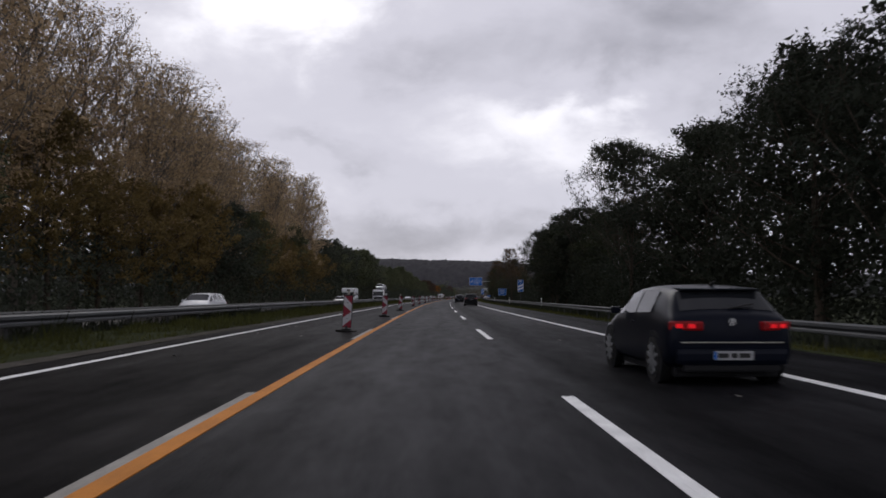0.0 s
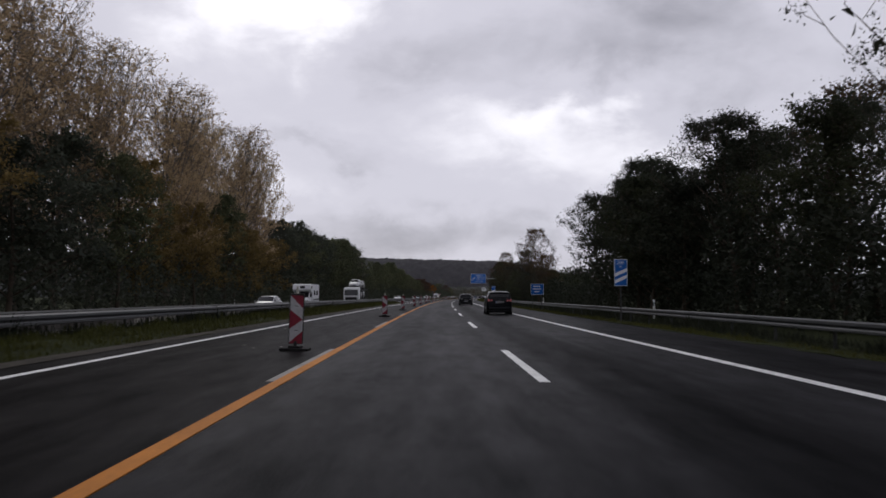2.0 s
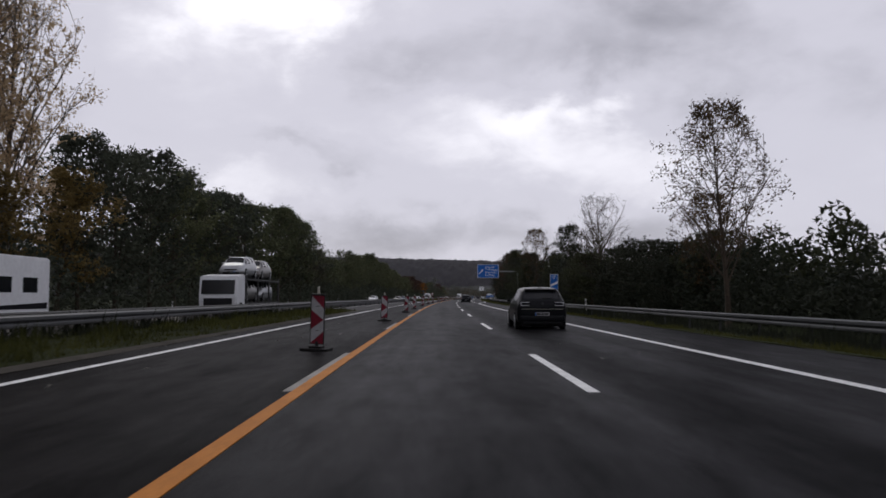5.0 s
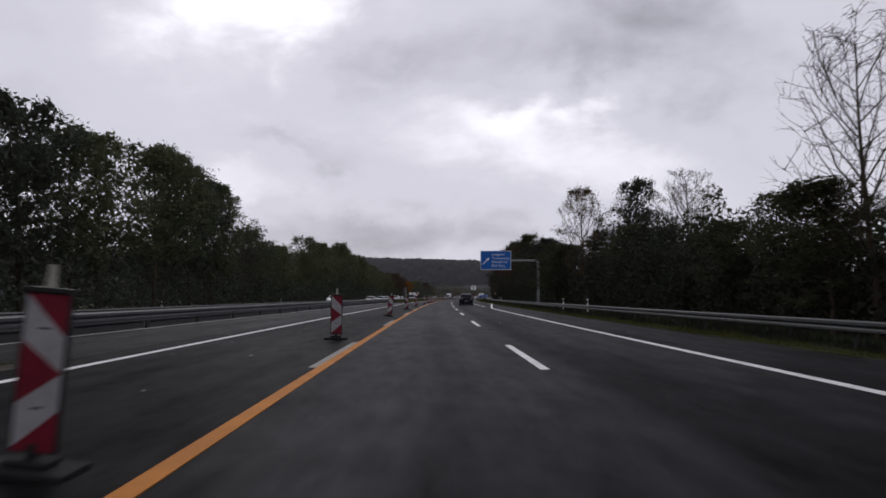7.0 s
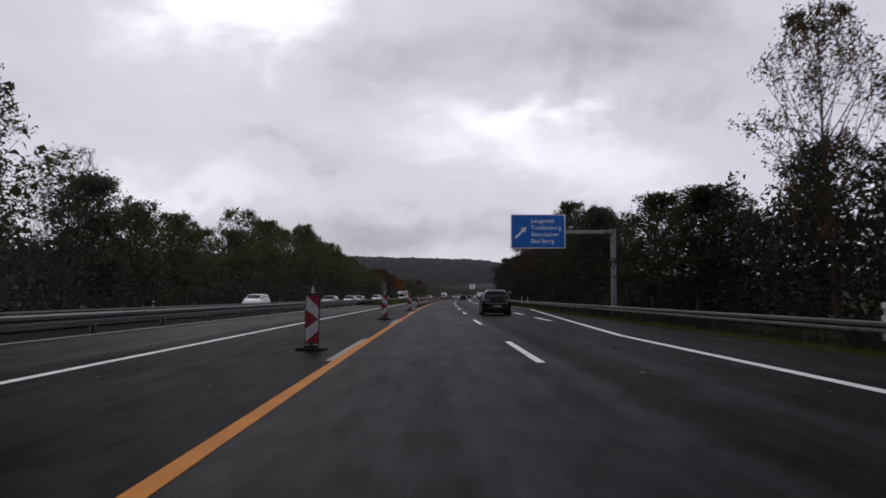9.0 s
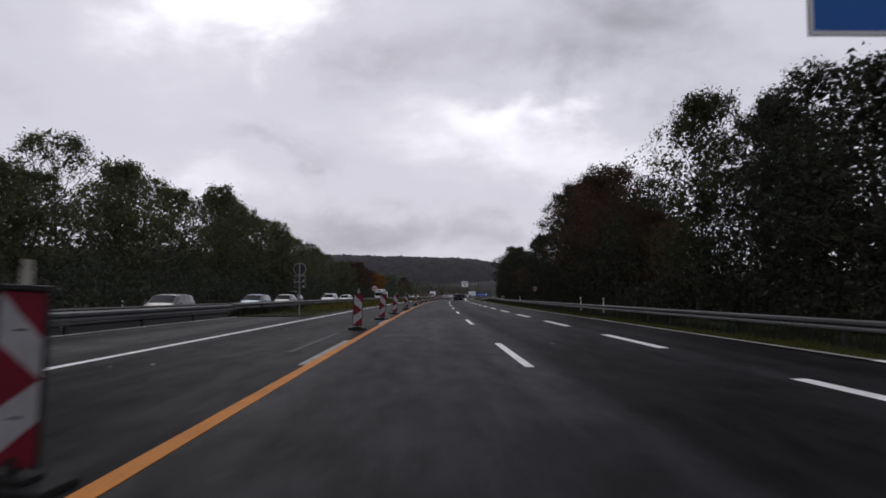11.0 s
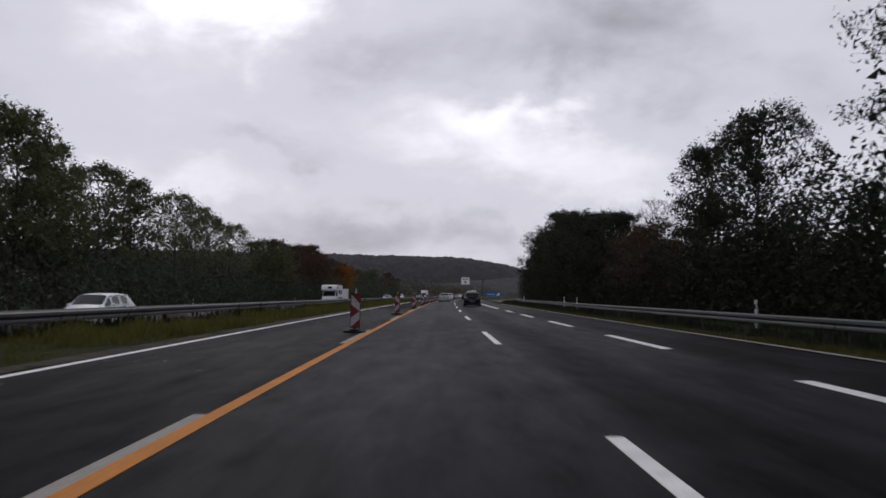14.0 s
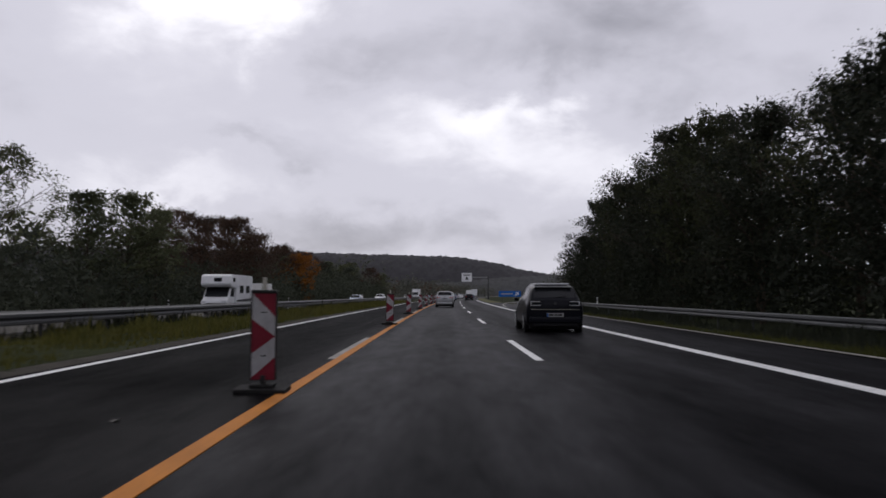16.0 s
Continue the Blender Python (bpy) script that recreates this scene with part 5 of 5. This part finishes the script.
# stations from the rear bumper forward: y, sill, belt, top, half widths at sill, belt and top
HATCH = [
    (0.00, 0.40, 0.76, 0.84, 0.76, 0.76, 0.62), (0.05, 0.28, 0.90, 0.97, 0.85, 0.82, 0.70), (0.15, 0.22, 0.95, 1.02, 0.88, 0.85, 0.73),
    (0.55, 0.18, 0.97, 1.41, 0.89, 0.855, 0.66), (0.95, 0.18, 0.97, 1.46, 0.895, 0.86, 0.67), (1.78, 0.18, 0.95, 1.485, 0.895, 0.86, 0.67),
    (2.60, 0.18, 0.93, 1.42, 0.895, 0.86, 0.63), (3.28, 0.18, 0.92, 0.99, 0.89, 0.84, 0.68), (3.85, 0.19, 0.80, 0.87, 0.88, 0.80, 0.62),
    (4.15, 0.24, 0.62, 0.69, 0.82, 0.73, 0.54), (4.25, 0.34, 0.50, 0.55, 0.70, 0.60, 0.42),
]


def sharpen(bm, amount, keep=None):
    layer = bm.edges.layers.float.get("crease_edge") or bm.edges.layers.float.new("crease_edge")
    for e in bm.edges:
        if len(e.link_faces) == 1:
            e[layer] = amount
    for e, v in (keep or {}).items():
        if e.is_valid:
            e[layer] = max(e[layer], v)


def car_body(root, stations, mat, level, glass_rows, rear_row=2, screen_row=6):
    bm = bmesh.new()
    rings = []
    for y, zb, zm, zt, wl, wm, wt in stations:
        half = [(0, zb), (wl * 0.90, zb), (wl, zb + 0.10), (wl + 0.005, (zb + zm) * 0.52), (wm, zm), (wt, zt - 0.045), (wt * 0.80, zt), (0, zt + 0.015)]
        ring = [(x, z) for x, z in half] + [(-x, z) for x, z in half[-2:0:-1]]
        rings.append([bm.verts.new((x, y, z)) for x, z in ring])
    n = len(rings[0])
    cells = {}
    for i in range(len(rings) - 1):
        for k in range(n):
            cells[i, k] = bm.faces.new((rings[i][k], rings[i][(k + 1) % n], rings[i + 1][(k + 1) % n], rings[i + 1][k]))
    bm.faces.new(rings[0][::-1])
    bm.faces.new(rings[-1])
    bmesh.ops.recalc_face_normals(bm, faces=bm.faces)
    # the belt line, roof edge and bumper edge stay crisp
    keep = {}
    for i in range(len(rings) - 1):
        for k, v in ((4, 0.55), (10, 0.55), (6, 0.35), (8, 0.35), (2, 0.4), (12, 0.4)):
            e = bm.edges.get((rings[i][k], rings[i + 1][k]))
            if e:
                keep[e] = v
    for i, v in ((1, 0.25), (2, 0.5), (3, 0.5), (7, 0.45)):
        for k in range(3, 11):
            e = bm.edges.get((rings[i][k], rings[i][k + 1]))
            if e:
                keep[e] = v
    panes = []
    rear = [cells[rear_row, k] for k in (5, 6, 7, 8)]
    screen = [cells[screen_row, k] for k in (5, 6, 7, 8)]
    panes += [("rear_window", rear, 0.05), ("windscreen", screen, 0.04)]
    for i in glass_rows:
        panes += [("side_window", [cells[i, 4]], 0.032), ("side_window", [cells[i, 9]], 0.032)]
    for name, faces, rim in panes:
        bmesh.ops.inset_region(bm, faces=faces, thickness=rim, depth=0.0, use_even_offset=True)
        cut = bmesh.new()
        seen = {}
        for f in faces:
            vs = []
            for v in f.verts:
                if v not in seen:
                    seen[v] = cut.verts.new(v.co - v.normal * 0.006)
                vs.append(seen[v])
            cut.faces.new(vs)
        sharpen(cut, 0.72)
        pane = part(name, cut, GLASS, root, smooth=True)
        soft = pane.modifiers.new("round", "SUBSURF")
        soft.levels = soft.render_levels = level
        bmesh.ops.delete(bm, geom=faces, context="FACES")
    sharpen(bm, 0.72, keep)
    body = part("body", bm, mat, root, smooth=True)
    soft = body.modifiers.new("round", "SUBSURF")
    soft.levels = soft.render_levels = level
    return body


def add_wheel(root, x, y, r, side, spokes=10):
    tyre = bmesh.new()
    rod(tyre, (x - side * 0.20, y, r), (x, y, r), r, sides=32)
    bmesh.ops.bevel(tyre, geom=[e for e in tyre.edges if e.calc_length() < 0.15], offset=0.03, segments=2, affect="EDGES")
    wheel = part("wheel", tyre, TYRE, root, smooth=False)
    rim = bmesh.new()
    rod(rim, (x - side * 0.02, y, r), (x + side * 0.004, y, r), r * 0.70, sides=32)
    part("rim_dish", rim, DIRT_BLACK, wheel)
    sp = bmesh.new()
    for k in range(spokes):
        m = Matrix.Translation((x + side * 0.010, y, r)) @ Matrix.Rotation(2 * math.pi * k / spokes, 4, "X")
        box(sp, -0.008, 0.010, -0.022, 0.022, 0.03, r * 0.66, m=m)
    rod(sp, (x, y, r), (x + side * 0.022, y, r), 0.05, sides=16)
    part("rim", sp, ALLOY, wheel)
    arch = bmesh.new()
    rod(arch, (x - side * 0.06, y, r + 0.01), (x - side * 0.012, y, r + 0.01), r * 1.15, sides=32)
    part("wheel_arch", arch, DIRT_BLACK, root)
    return wheel


def number_plate(root, y, z, facing):
    p = part("number_plate", boxed(-0.25, 0.25, y - 0.008, y + 0.008, z - 0.055, z + 0.055, 0.004), BEACON_WHITE, root)
    yy = y + facing * 0.0095
    for a, b in ((-0.20, -0.06), (-0.03, 0.05), (0.07, 0.21)):
        part("bar", boxed(a, b, yy - 0.001, yy + 0.001, z - 0.03, z + 0.03), BLACK_PLASTIC, p)
    part("blue_strip", boxed(-0.248, -0.214, yy - 0.001, yy + 0.001, z - 0.05, z + 0.05), SIGN_BLUE, p)


def car(name, m, label, mat, long=4.25, wide=1.79, high=1.46, style="hatch", lit=False, level=1, roof=None, group="cars on the motorway"):
    """A car with its rear bumper at the origin, pointing along y."""
    root = thing(name, Matrix(), label, "car", group)
    ky, kx, kz = long / 4.25, wide / 1.79, high / 1.485
    stations = []
    for i, (y, zb, zm, zt, wl, wm, wt) in enumerate(HATCH):
        if style in ("mpv", "wagon", "suv") and i == 3:
            y -= 0.16
            zt += 0.03
        if style == "mpv" and i in (6,):
            y += 0.12
        if style in ("mpv", "wagon", "suv") and i in (3, 4):
            wt += 0.03
        if style == "sedan" and i in (2, 3, 4):
            y, zt = {2: (0.55, 1.03), 3: (1.10, 1.38), 4: (1.35, 1.45)}[i]
        up = (zt - zm) * kz * (1.06 if style == "mpv" else 1)
        lift = {"suv": 0.10, "mpv": 0.05}.get(style, 0)
        stations.append((y * ky, zb + lift, zm * (0.6 + 0.4 * kz) + lift, zm * (0.6 + 0.4 * kz) + lift + up - (lift if zt > 1.3 else 0), wl * kx, wm * kx, wt * kx))
    body = car_body(root, stations, mat, level, (3, 4, 5, 6) if style != "hatch" else (4, 5, 6))
    belt = stations[2][2]
    r = {"suv": 0.355, "mpv": 0.32}.get(style, 0.315)
    hw = wide / 2
    for y in (0.74 * ky, 3.36 * ky):
        for side in (-1, 1):
            add_wheel(root, side * (hw + 0.004), y, r, side)
    # rear
    lamp = TAIL_LIT if lit else TAIL_RED
    for side in (-1, 1):
        if style == "mpv":
            for cx, rr, mm in ((0.68, 0.085, TAIL_PINK), (0.50, 0.07, TAIL_PINK)):
                b = bmesh.new()
                rod(b, (side * cx, 0.12, belt - 0.10), (side * cx, -0.025 + 0.02 * (cx > 0.6), belt - 0.09), rr, rr * 0.9, 20)
                part("tail_light", b, mm, root)
        elif style == "city":
            lamp_u = bmesh.new()
            for dz in (-0.13, -0.02):
                box(lamp_u, min(side * 0.44, side * 0.74), max(side * 0.44, side * 0.74), 0.0, 0.08, belt + dz, belt + dz + 0.018)
            box(lamp_u, min(side * 0.72, side * 0.745), max(side * 0.72, side * 0.745), 0.004, 0.08, belt - 0.13, belt)
            part("tail_light", lamp_u, LAMP_CLEAR, root, "U-shaped pale outline lamp")
            part("lamp_field", boxed(min(side * 0.42, side * 0.76), max(side * 0.42, side * 0.76), 0.014, 0.07, belt - 0.15, belt + 0.02, 0.01), GLASS, root)
        else:
            spot = Matrix.Translation((side * (hw - 0.235), 0.030, belt - 0.11)) @ Matrix.Rotation(side * radians(20), 4, "Z")
            b = boxed(-0.21, 0.21, -0.03, 0.08, -0.06, 0.06, 0.025, m=spot)
            light = part("tail_light", b, TAIL_RED, root)
            if lit:
                for dx in (-0.075, 0.075):
                    glow = boxed(-0.045, 0.045, -0.042, -0.028, -0.026, 0.026, 0.004, m=spot @ Matrix.Translation((dx, 0, 0)))
                    part("brake_lamp", glow, TAIL_LIT, light)
    number_plate(root, -0.03 if style == "hatch" else -0.012, belt - 0.20 if style == "mpv" else {"hatch": 0.40, "city": 0.54}.get(style, 0.60), -1)
    part("rear_bumper", boxed(-hw + 0.10, hw - 0.10, -0.018, 0.14, 0.27, 0.49, 0.07), mat, root)
    part("rear_valance", boxed(-hw + 0.2, hw - 0.2, 0.015, 0.16, 0.19, 0.31, 0.03), DIRT_BLACK, root)
    part("underbody", boxed(-hw + 0.14, hw - 0.14, 0.2, long - 0.25, 0.11, 0.26, 0.03), DIRT_BLACK, root)
    strip_z = 0.70 if style == "city" else 0.555
    part("bumper_strip", boxed(-hw + 0.16, hw - 0.16, -0.016, 0.05, strip_z, strip_z + 0.014, 0.004), LAMP_GREY if style in ("hatch", "city") else DIRT_BLACK, root)
    badge = bmesh.new()
    rod(badge, (0, -0.012, belt - 0.06), (0, 0.07, belt - 0.05), 0.048, sides=24)
    part("round_badge", badge, CHROME, root)
    wz = stations[2][3] + 0.06
    part("rear_wiper", rod(bmesh.new(), (0.02, stations[2][0] + 0.03, wz - 0.01), (0.36, stations[2][0] + 0.06, wz + 0.05), 0.012, sides=6), BLACK_PLASTIC, root)
    top = stations[3][3]
    if style != "sedan":
        w, y0 = stations[3][6], stations[3][0]
        sp = side_cut([(y0 - 0.16, top - 0.028), (y0 - 0.15, top - 0.012), (y0 + 0.26, top + 0.012), (y0 + 0.26, top - 0.03), (y0 - 0.02, top - 0.05)], -w * 0.86, w * 0.86, 0.006)
        part("spoiler", sp, roof or mat, root)
    for side in (-1, 1):
        b = bmesh.new()
        rod(b, (side * 0.48, -0.05, 0.27), (side * 0.48, 0.1, 0.27), 0.03, sides=12)
        if side < 0 and style != "hatch":
            part("exhaust", b, DIRT_BLACK, root)
        else:
            b.free()
        part("door_mirror", boxed(-0.075, 0.075, -0.05, 0.05, -0.055, 0.055, 0.025, m=Matrix.Translation((side * (hw + 0.045), 2.72 * ky, belt + 0.05))), mat, root)
        for y in ((1.35, 2.35) if style != "hatch" else (1.95,)):
            part("door_handle", boxed(-0.012, 0.012, -0.09, 0.09, -0.014, 0.014, 0.006, m=Matrix.Translation((side * (hw - 0.020), y * ky, belt - 0.10))), mat, root)
        # front
        part("headlight", boxed(-0.17, 0.17, -0.10, 0.05, -0.065, 0.065, 0.03, m=Matrix.Translation((side * (hw - 0.28), 4.07 * ky, 0.66 * (0.7 + 0.3 * kz))) @ Matrix.Rotation(side * radians(-28), 4, "Z")), LAMP_CLEAR, root)
    part("grille", boxed(-0.42, 0.42, 4.16 * ky, 4.225 * ky + 0.02, 0.52, 0.62, 0.015), DIRT_BLACK, root)
    part("air_intake", boxed(-0.55, 0.55, 4.17 * ky, 4.26 * ky, 0.28, 0.42, 0.02), DIRT_BLACK, root)
    number_plate(root, 4.285 * ky, 0.46, 1)
    if style in ("mpv", "wagon", "suv"):
        for side in (-1, 1):
            b = bmesh.new()
            x, z = side * stations[4][6] * 0.86, stations[5][3] - 0.025
            rod(b, (x, 0.75 * ky, z + 0.012), (x, 2.5 * ky, z + 0.012), 0.016, sides=8)
            for y in (0.75, 1.6, 2.5):
                rod(b, (x, y * ky, z - 0.05), (x, y * ky, z + 0.012), 0.018, sides=8)
            part("roof_rail", b, PAINT_SILVER if style == "mpv" else BLACK_PLASTIC, root)
    if roof:
        w = stations[4][6] * 0.78
        cap = bmesh.new()
        box(cap, -w, w, stations[3][0] + 0.05, 2.45 * ky, stations[4][3] - 0.02, stations[4][3] + 0.045, 0.03)
        part("roof_panel", cap, roof, root)
    ant = bmesh.new()
    rod(ant, (0, 0.75 * ky, stations[4][3]), (0, 0.62 * ky, stations[4][3] + 0.05), 0.03, 0.012, 8)
    part("antenna", ant, BLACK_PLASTIC, root)
    root.matrix_world = m
    return root


car("hatchback", on_road(9.75, 2.22, 0, 0.5), "dark blue three-door hatchback with glowing red tail lights", PAINT_NIGHT, 3.9, 1.62, 1.20, lit=True, level=2)
car("compact_van", on_road(95.2, 2.46), "black compact family car with round tail lights and roof rails", PAINT_BLACK, 3.95, 1.62, 1.42, "mpv", lit=True, level=2)
car("city_car", on_road(444.8, 1.72), "dark grey electric city car with a pale roof", PAINT_GREY, 4.0, 1.78, 1.50, "city", level=2, roof=PAINT_SILVER)
car("hatchback", on_road(146.5, 1.75), "black hatchback driving in the outer lane", PAINT_BLACK, 4.1, 1.76, 1.50, "city")
car("hatchback", on_road(270.0, 1.75), "dark grey hatchback driving in the outer lane", PAINT_GREY, 4.1, 1.78, 1.54, "city", roof=PAINT_SILVER)
silver = car("hatchback", on_road(495, -1.78), "silver hatchback driving in the middle lane", PAINT_SILVER, 4.0, 1.72, 1.52, "mpv")


def oncoming(s, u, *a, **k):
    long = a[3] if len(a) > 3 else k.get("long", 4.25)
    return car(a[0], on_road(s + long, u, -0.25, 180), *a[1:], group="oncoming cars", **k)


suv = oncoming(45, -15.6, "off_road_car", "white off-road car with black roof rails", PAINT_WHITE_CAR, 4.6, 1.86, 1.68, "suv")
oncoming(109, -15.6, "saloon_car", "silver grey saloon car on the motorway", PAINT_SILVER, 4.5, 1.8, 1.44, "sedan")
wagon = oncoming(337, -15.6, "estate_car", "steel blue estate car on the motorway", PAINT_BLUE, 4.6, 1.8, 1.48, "wagon")
oncoming(317.5, -15.6, "estate_car", "grey estate car passing on the oncoming carriageway", PAINT_TAUPE, 4.5, 1.8, 1.46, "wagon")
grey = oncoming(350, -15.8, "hatchback", "grey hatchback with dull metallic paint", PAINT_TAUPE, 4.1, 1.75, 1.5, "hatch")
oncoming(372, -19.3, "estate_car", "dark estate car carrying a long roof box", PAINT_GREY, 4.6, 1.8, 1.48, "wagon")
mpv = oncoming(377, -15.6, "family_van", "pale silver family van on the motorway", PAINT_WHITE_CAR, 4.5, 1.82, 1.66, "mpv")
oncoming(393, -15.6, "hatchback", "white hatchback on the oncoming carriageway", PAINT_WHITE_CAR, 4.2, 1.78, 1.5, "hatch")
far_blue = oncoming(690, -19.3, "hatchback", "dark grey hatchback far off on the motorway", PAINT_GREY, 4.1, 1.75, 1.48, "hatch")
roof_box = tagged(part("roof_box", boxed(-0.38, 0.38, -1.0, 1.0, 0, 0.36, 0.12), BLACK_PLASTIC), "glossy black roof box on the dark estate car", "roof box")
roof_box.matrix_world = on_road(374.4, -19.3, 1.27, 0)


def copy_to(ob, s, u, turn=0.0, z=0.0):
    return copy_thing(ob, on_road(s, u, z, turn))


for ob, s, u in ((suv, 300, -19.3), (wagon, 540, -15.6), (mpv, 575, -15.6), (suv, 610, -19.3), (grey, 640, -15.6), (wagon, 740, -15.6)):
    copy_to(ob, s, u, 180, -0.25)
for ob, s, u in ((mpv, 548, -1.8), (wagon, 590, -1.8), (far_blue, 585, 1.8), (silver, 640, -1.8), (grey, 625, 1.8), (suv, 690, -1.8), (mpv, 660, 1.8), (grey, 730, -1.8), (wagon, 715, 1.8), (silver, 770, -1.8)):
    copy_to(ob, s, u)


def motorhome(m, label):
    root = thing("motorhome", Matrix(), label, "motorhome", "oncoming cars")
    part("cabin", side_cut([(0, 0.5), (5.0, 0.5), (5.0, 1.9), (6.35, 2.05), (6.55, 2.25), (6.4, 2.85), (6.1, 2.98), (0.1, 2.98), (0, 2.9)], -1.14, 1.14, 0.05), PAINT_WHITE_CAR, root)
    part("cab", side_cut([(4.9, 0.42), (6.95, 0.42), (7.05, 0.6), (7.0, 0.95), (6.45, 1.22), (5.75, 2.05), (4.9, 2.05)], -0.98, 0.98, 0.06), PAINT_WHITE_CAR, root)
    part("windscreen", side_cut([(6.43, 1.26), (6.47, 1.30), (5.86, 2.02), (5.80, 2.0)], -0.86, 0.86), GLASS, root)
    for side in (-1, 1):
        x0, x1 = sorted((side * 0.978, side * 0.992))
        part("cab_window", side_cut([(5.1, 1.28), (6.15, 1.28), (5.72, 1.92), (5.1, 1.92)], x0, x1), GLASS, root)
        x0, x1 = sorted((side * 1.135, side * 1.15))
        for y in (1.0, 2.9):
            part("window", side_cut([(y, 1.55), (y + 1.1, 1.55), (y + 1.1, 2.15), (y, 2.15)], x0, x1), GLASS, root)
        part("alcove_window", side_cut([(5.3, 2.4), (5.9, 2.4), (5.9, 2.72), (5.3, 2.72)], x0, x1), GLASS, root)
        part("side_stripe", side_cut([(0.2, 0.9), (4.8, 0.9), (4.8, 1.02), (0.2, 1.15)], x0, x1), PAINT_GREY, root)
        part("headlight", boxed(-0.16, 0.16, -0.1, 0.05, -0.1, 0.1, 0.03, m=Matrix.Translation((side * 0.76, 6.98, 0.88))), LAMP_CLEAR, root)
        part("door_mirror", boxed(-0.1, 0.1, -0.05, 0.05, -0.17, 0.17, 0.03, m=Matrix.Translation((side * 1.15, 6.1, 1.55))), BLACK_PLASTIC, root)
        for y in (1.4, 6.1):
            add_wheel(root, side * 1.0, y, 0.35, side)
    part("alcove_window", boxed(-0.45, 0.15, 6.44, 6.52, 2.42, 2.72, 0.01), GLASS, root)
    part("grille", boxed(-0.55, 0.55, 6.98, 7.06, 0.62, 0.80, 0.02), DIRT_BLACK, root)
    part("bumper", boxed(-0.98, 0.98, 6.7, 7.1, 0.32, 0.55, 0.05), DIRT_BLACK, root)
    number_plate(root, 7.115, 0.48, 1)
    root.matrix_world = m
    return root


home = motorhome(on_road(479.5 + 7, -19.0, -0.25, 180), "white motorhome with an alcove above the cab")
copy_to(home, 145 + 7, -19.2, 180, -0.25)
trailer = thing("box_trailer", Matrix(), "white box trailer on two wheels behind the motorhome", "trailer")
part("box", boxed(-1.05, 1.05, 0, 2.8, 0.55, 2.45, 0.05), WHITE_PLASTIC, trailer)
part("drawbar", boxed(-0.06, 0.06, 2.8, 4.0, 0.45, 0.55), ZINC_DULL, trailer)
for side in (-1, 1):
    add_wheel(trailer, side * 1.12, 1.3, 0.30, side)
trailer.matrix_world = on_road(494.0, -19.0, -0.25, 180)


def transporter(m):
    root = thing("car_transporter", Matrix(), "white lorry with a two-deck car transporter frame", "lorry")
    part("cab", side_cut([(10.4, 0.6), (12.3, 0.6), (12.45, 1.4), (12.2, 2.7), (10.4, 2.85)], -1.2, 1.2, 0.06), PAINT_WHITE_CAR, root)
    part("windscreen", side_cut([(12.43, 1.55), (12.46, 1.55), (12.27, 2.45), (12.24, 2.45)], -1.05, 1.05), GLASS, root)
    part("grille", boxed(-0.9, 0.9, 12.36, 12.44, 0.8, 1.3, 0.02), DIRT_BLACK, root)
    for z in (0.95, 2.55):
        part("deck", boxed(-1.2, 1.2, 0, 10.2, z - 0.06, z + 0.06), ZINC_DULL, root)
    for y in (0.2, 3.4, 6.8, 10.0):
        for x in (-1.17, 1.17):
            part("frame_post", boxed(x - 0.05, x + 0.05, y - 0.06, y + 0.06, 0.6, 2.8), ZINC_DULL, root)
    for y in (2.2, 3.4, 9.0, 11.4):
        for side in (-1, 1):
            add_wheel(root, side * 1.22, y, 0.48, side)
    root.matrix_world = m
    return root


transporter(on_road(168.5 + 12.4, -15.8, -0.25, 180))
for ob, y, z in ((silver, 0.6, 0.77), (grey, 5.4, 0.77), (grey, 1.0, 2.37), (silver, 5.6, 2.37)):
    copy_thing(ob, on_road(180.9 - y, -15.8, z, 180))


def lorry(m, label, box_mat):
    root = thing("box_lorry", Matrix(), label, "lorry")
    part("cargo_box", boxed(-1.25, 1.25, 0, 7.2, 1.0, 3.7, 0.04), box_mat, root)
    part("cab", side_cut([(7.4, 0.5), (9.3, 0.5), (9.4, 1.3), (9.2, 2.8), (7.4, 3.0)], -1.2, 1.2, 0.06), PAINT_WHITE_CAR, root)
    part("windscreen", side_cut([(9.37, 1.5), (9.40, 1.5), (9.26, 2.5), (9.23, 2.5)], -1.05, 1.05), GLASS, root)
    part("chassis", boxed(-0.5, 0.5, 0.1, 9.0, 0.6, 1.0), DIRT_BLACK, root)
    for side in (-1, 1):
        part("rear_light", boxed(side * 1.0 - 0.15, side * 1.0 + 0.15, -0.03, 0.02, 0.75, 0.88), TAIL_RED, root)
        for y in (1.6, 8.3):
            add_wheel(root, side * 1.2, y, 0.48, side)
    root.matrix_world = m
    return root


van = lorry(on_road(760, 1.8), "white box lorry far ahead in the outer lane", PAINT_WHITE_CAR)
copy_to(van, 800, -1.8)
copy_to(van, 720, -19.2, 180, -0.25)
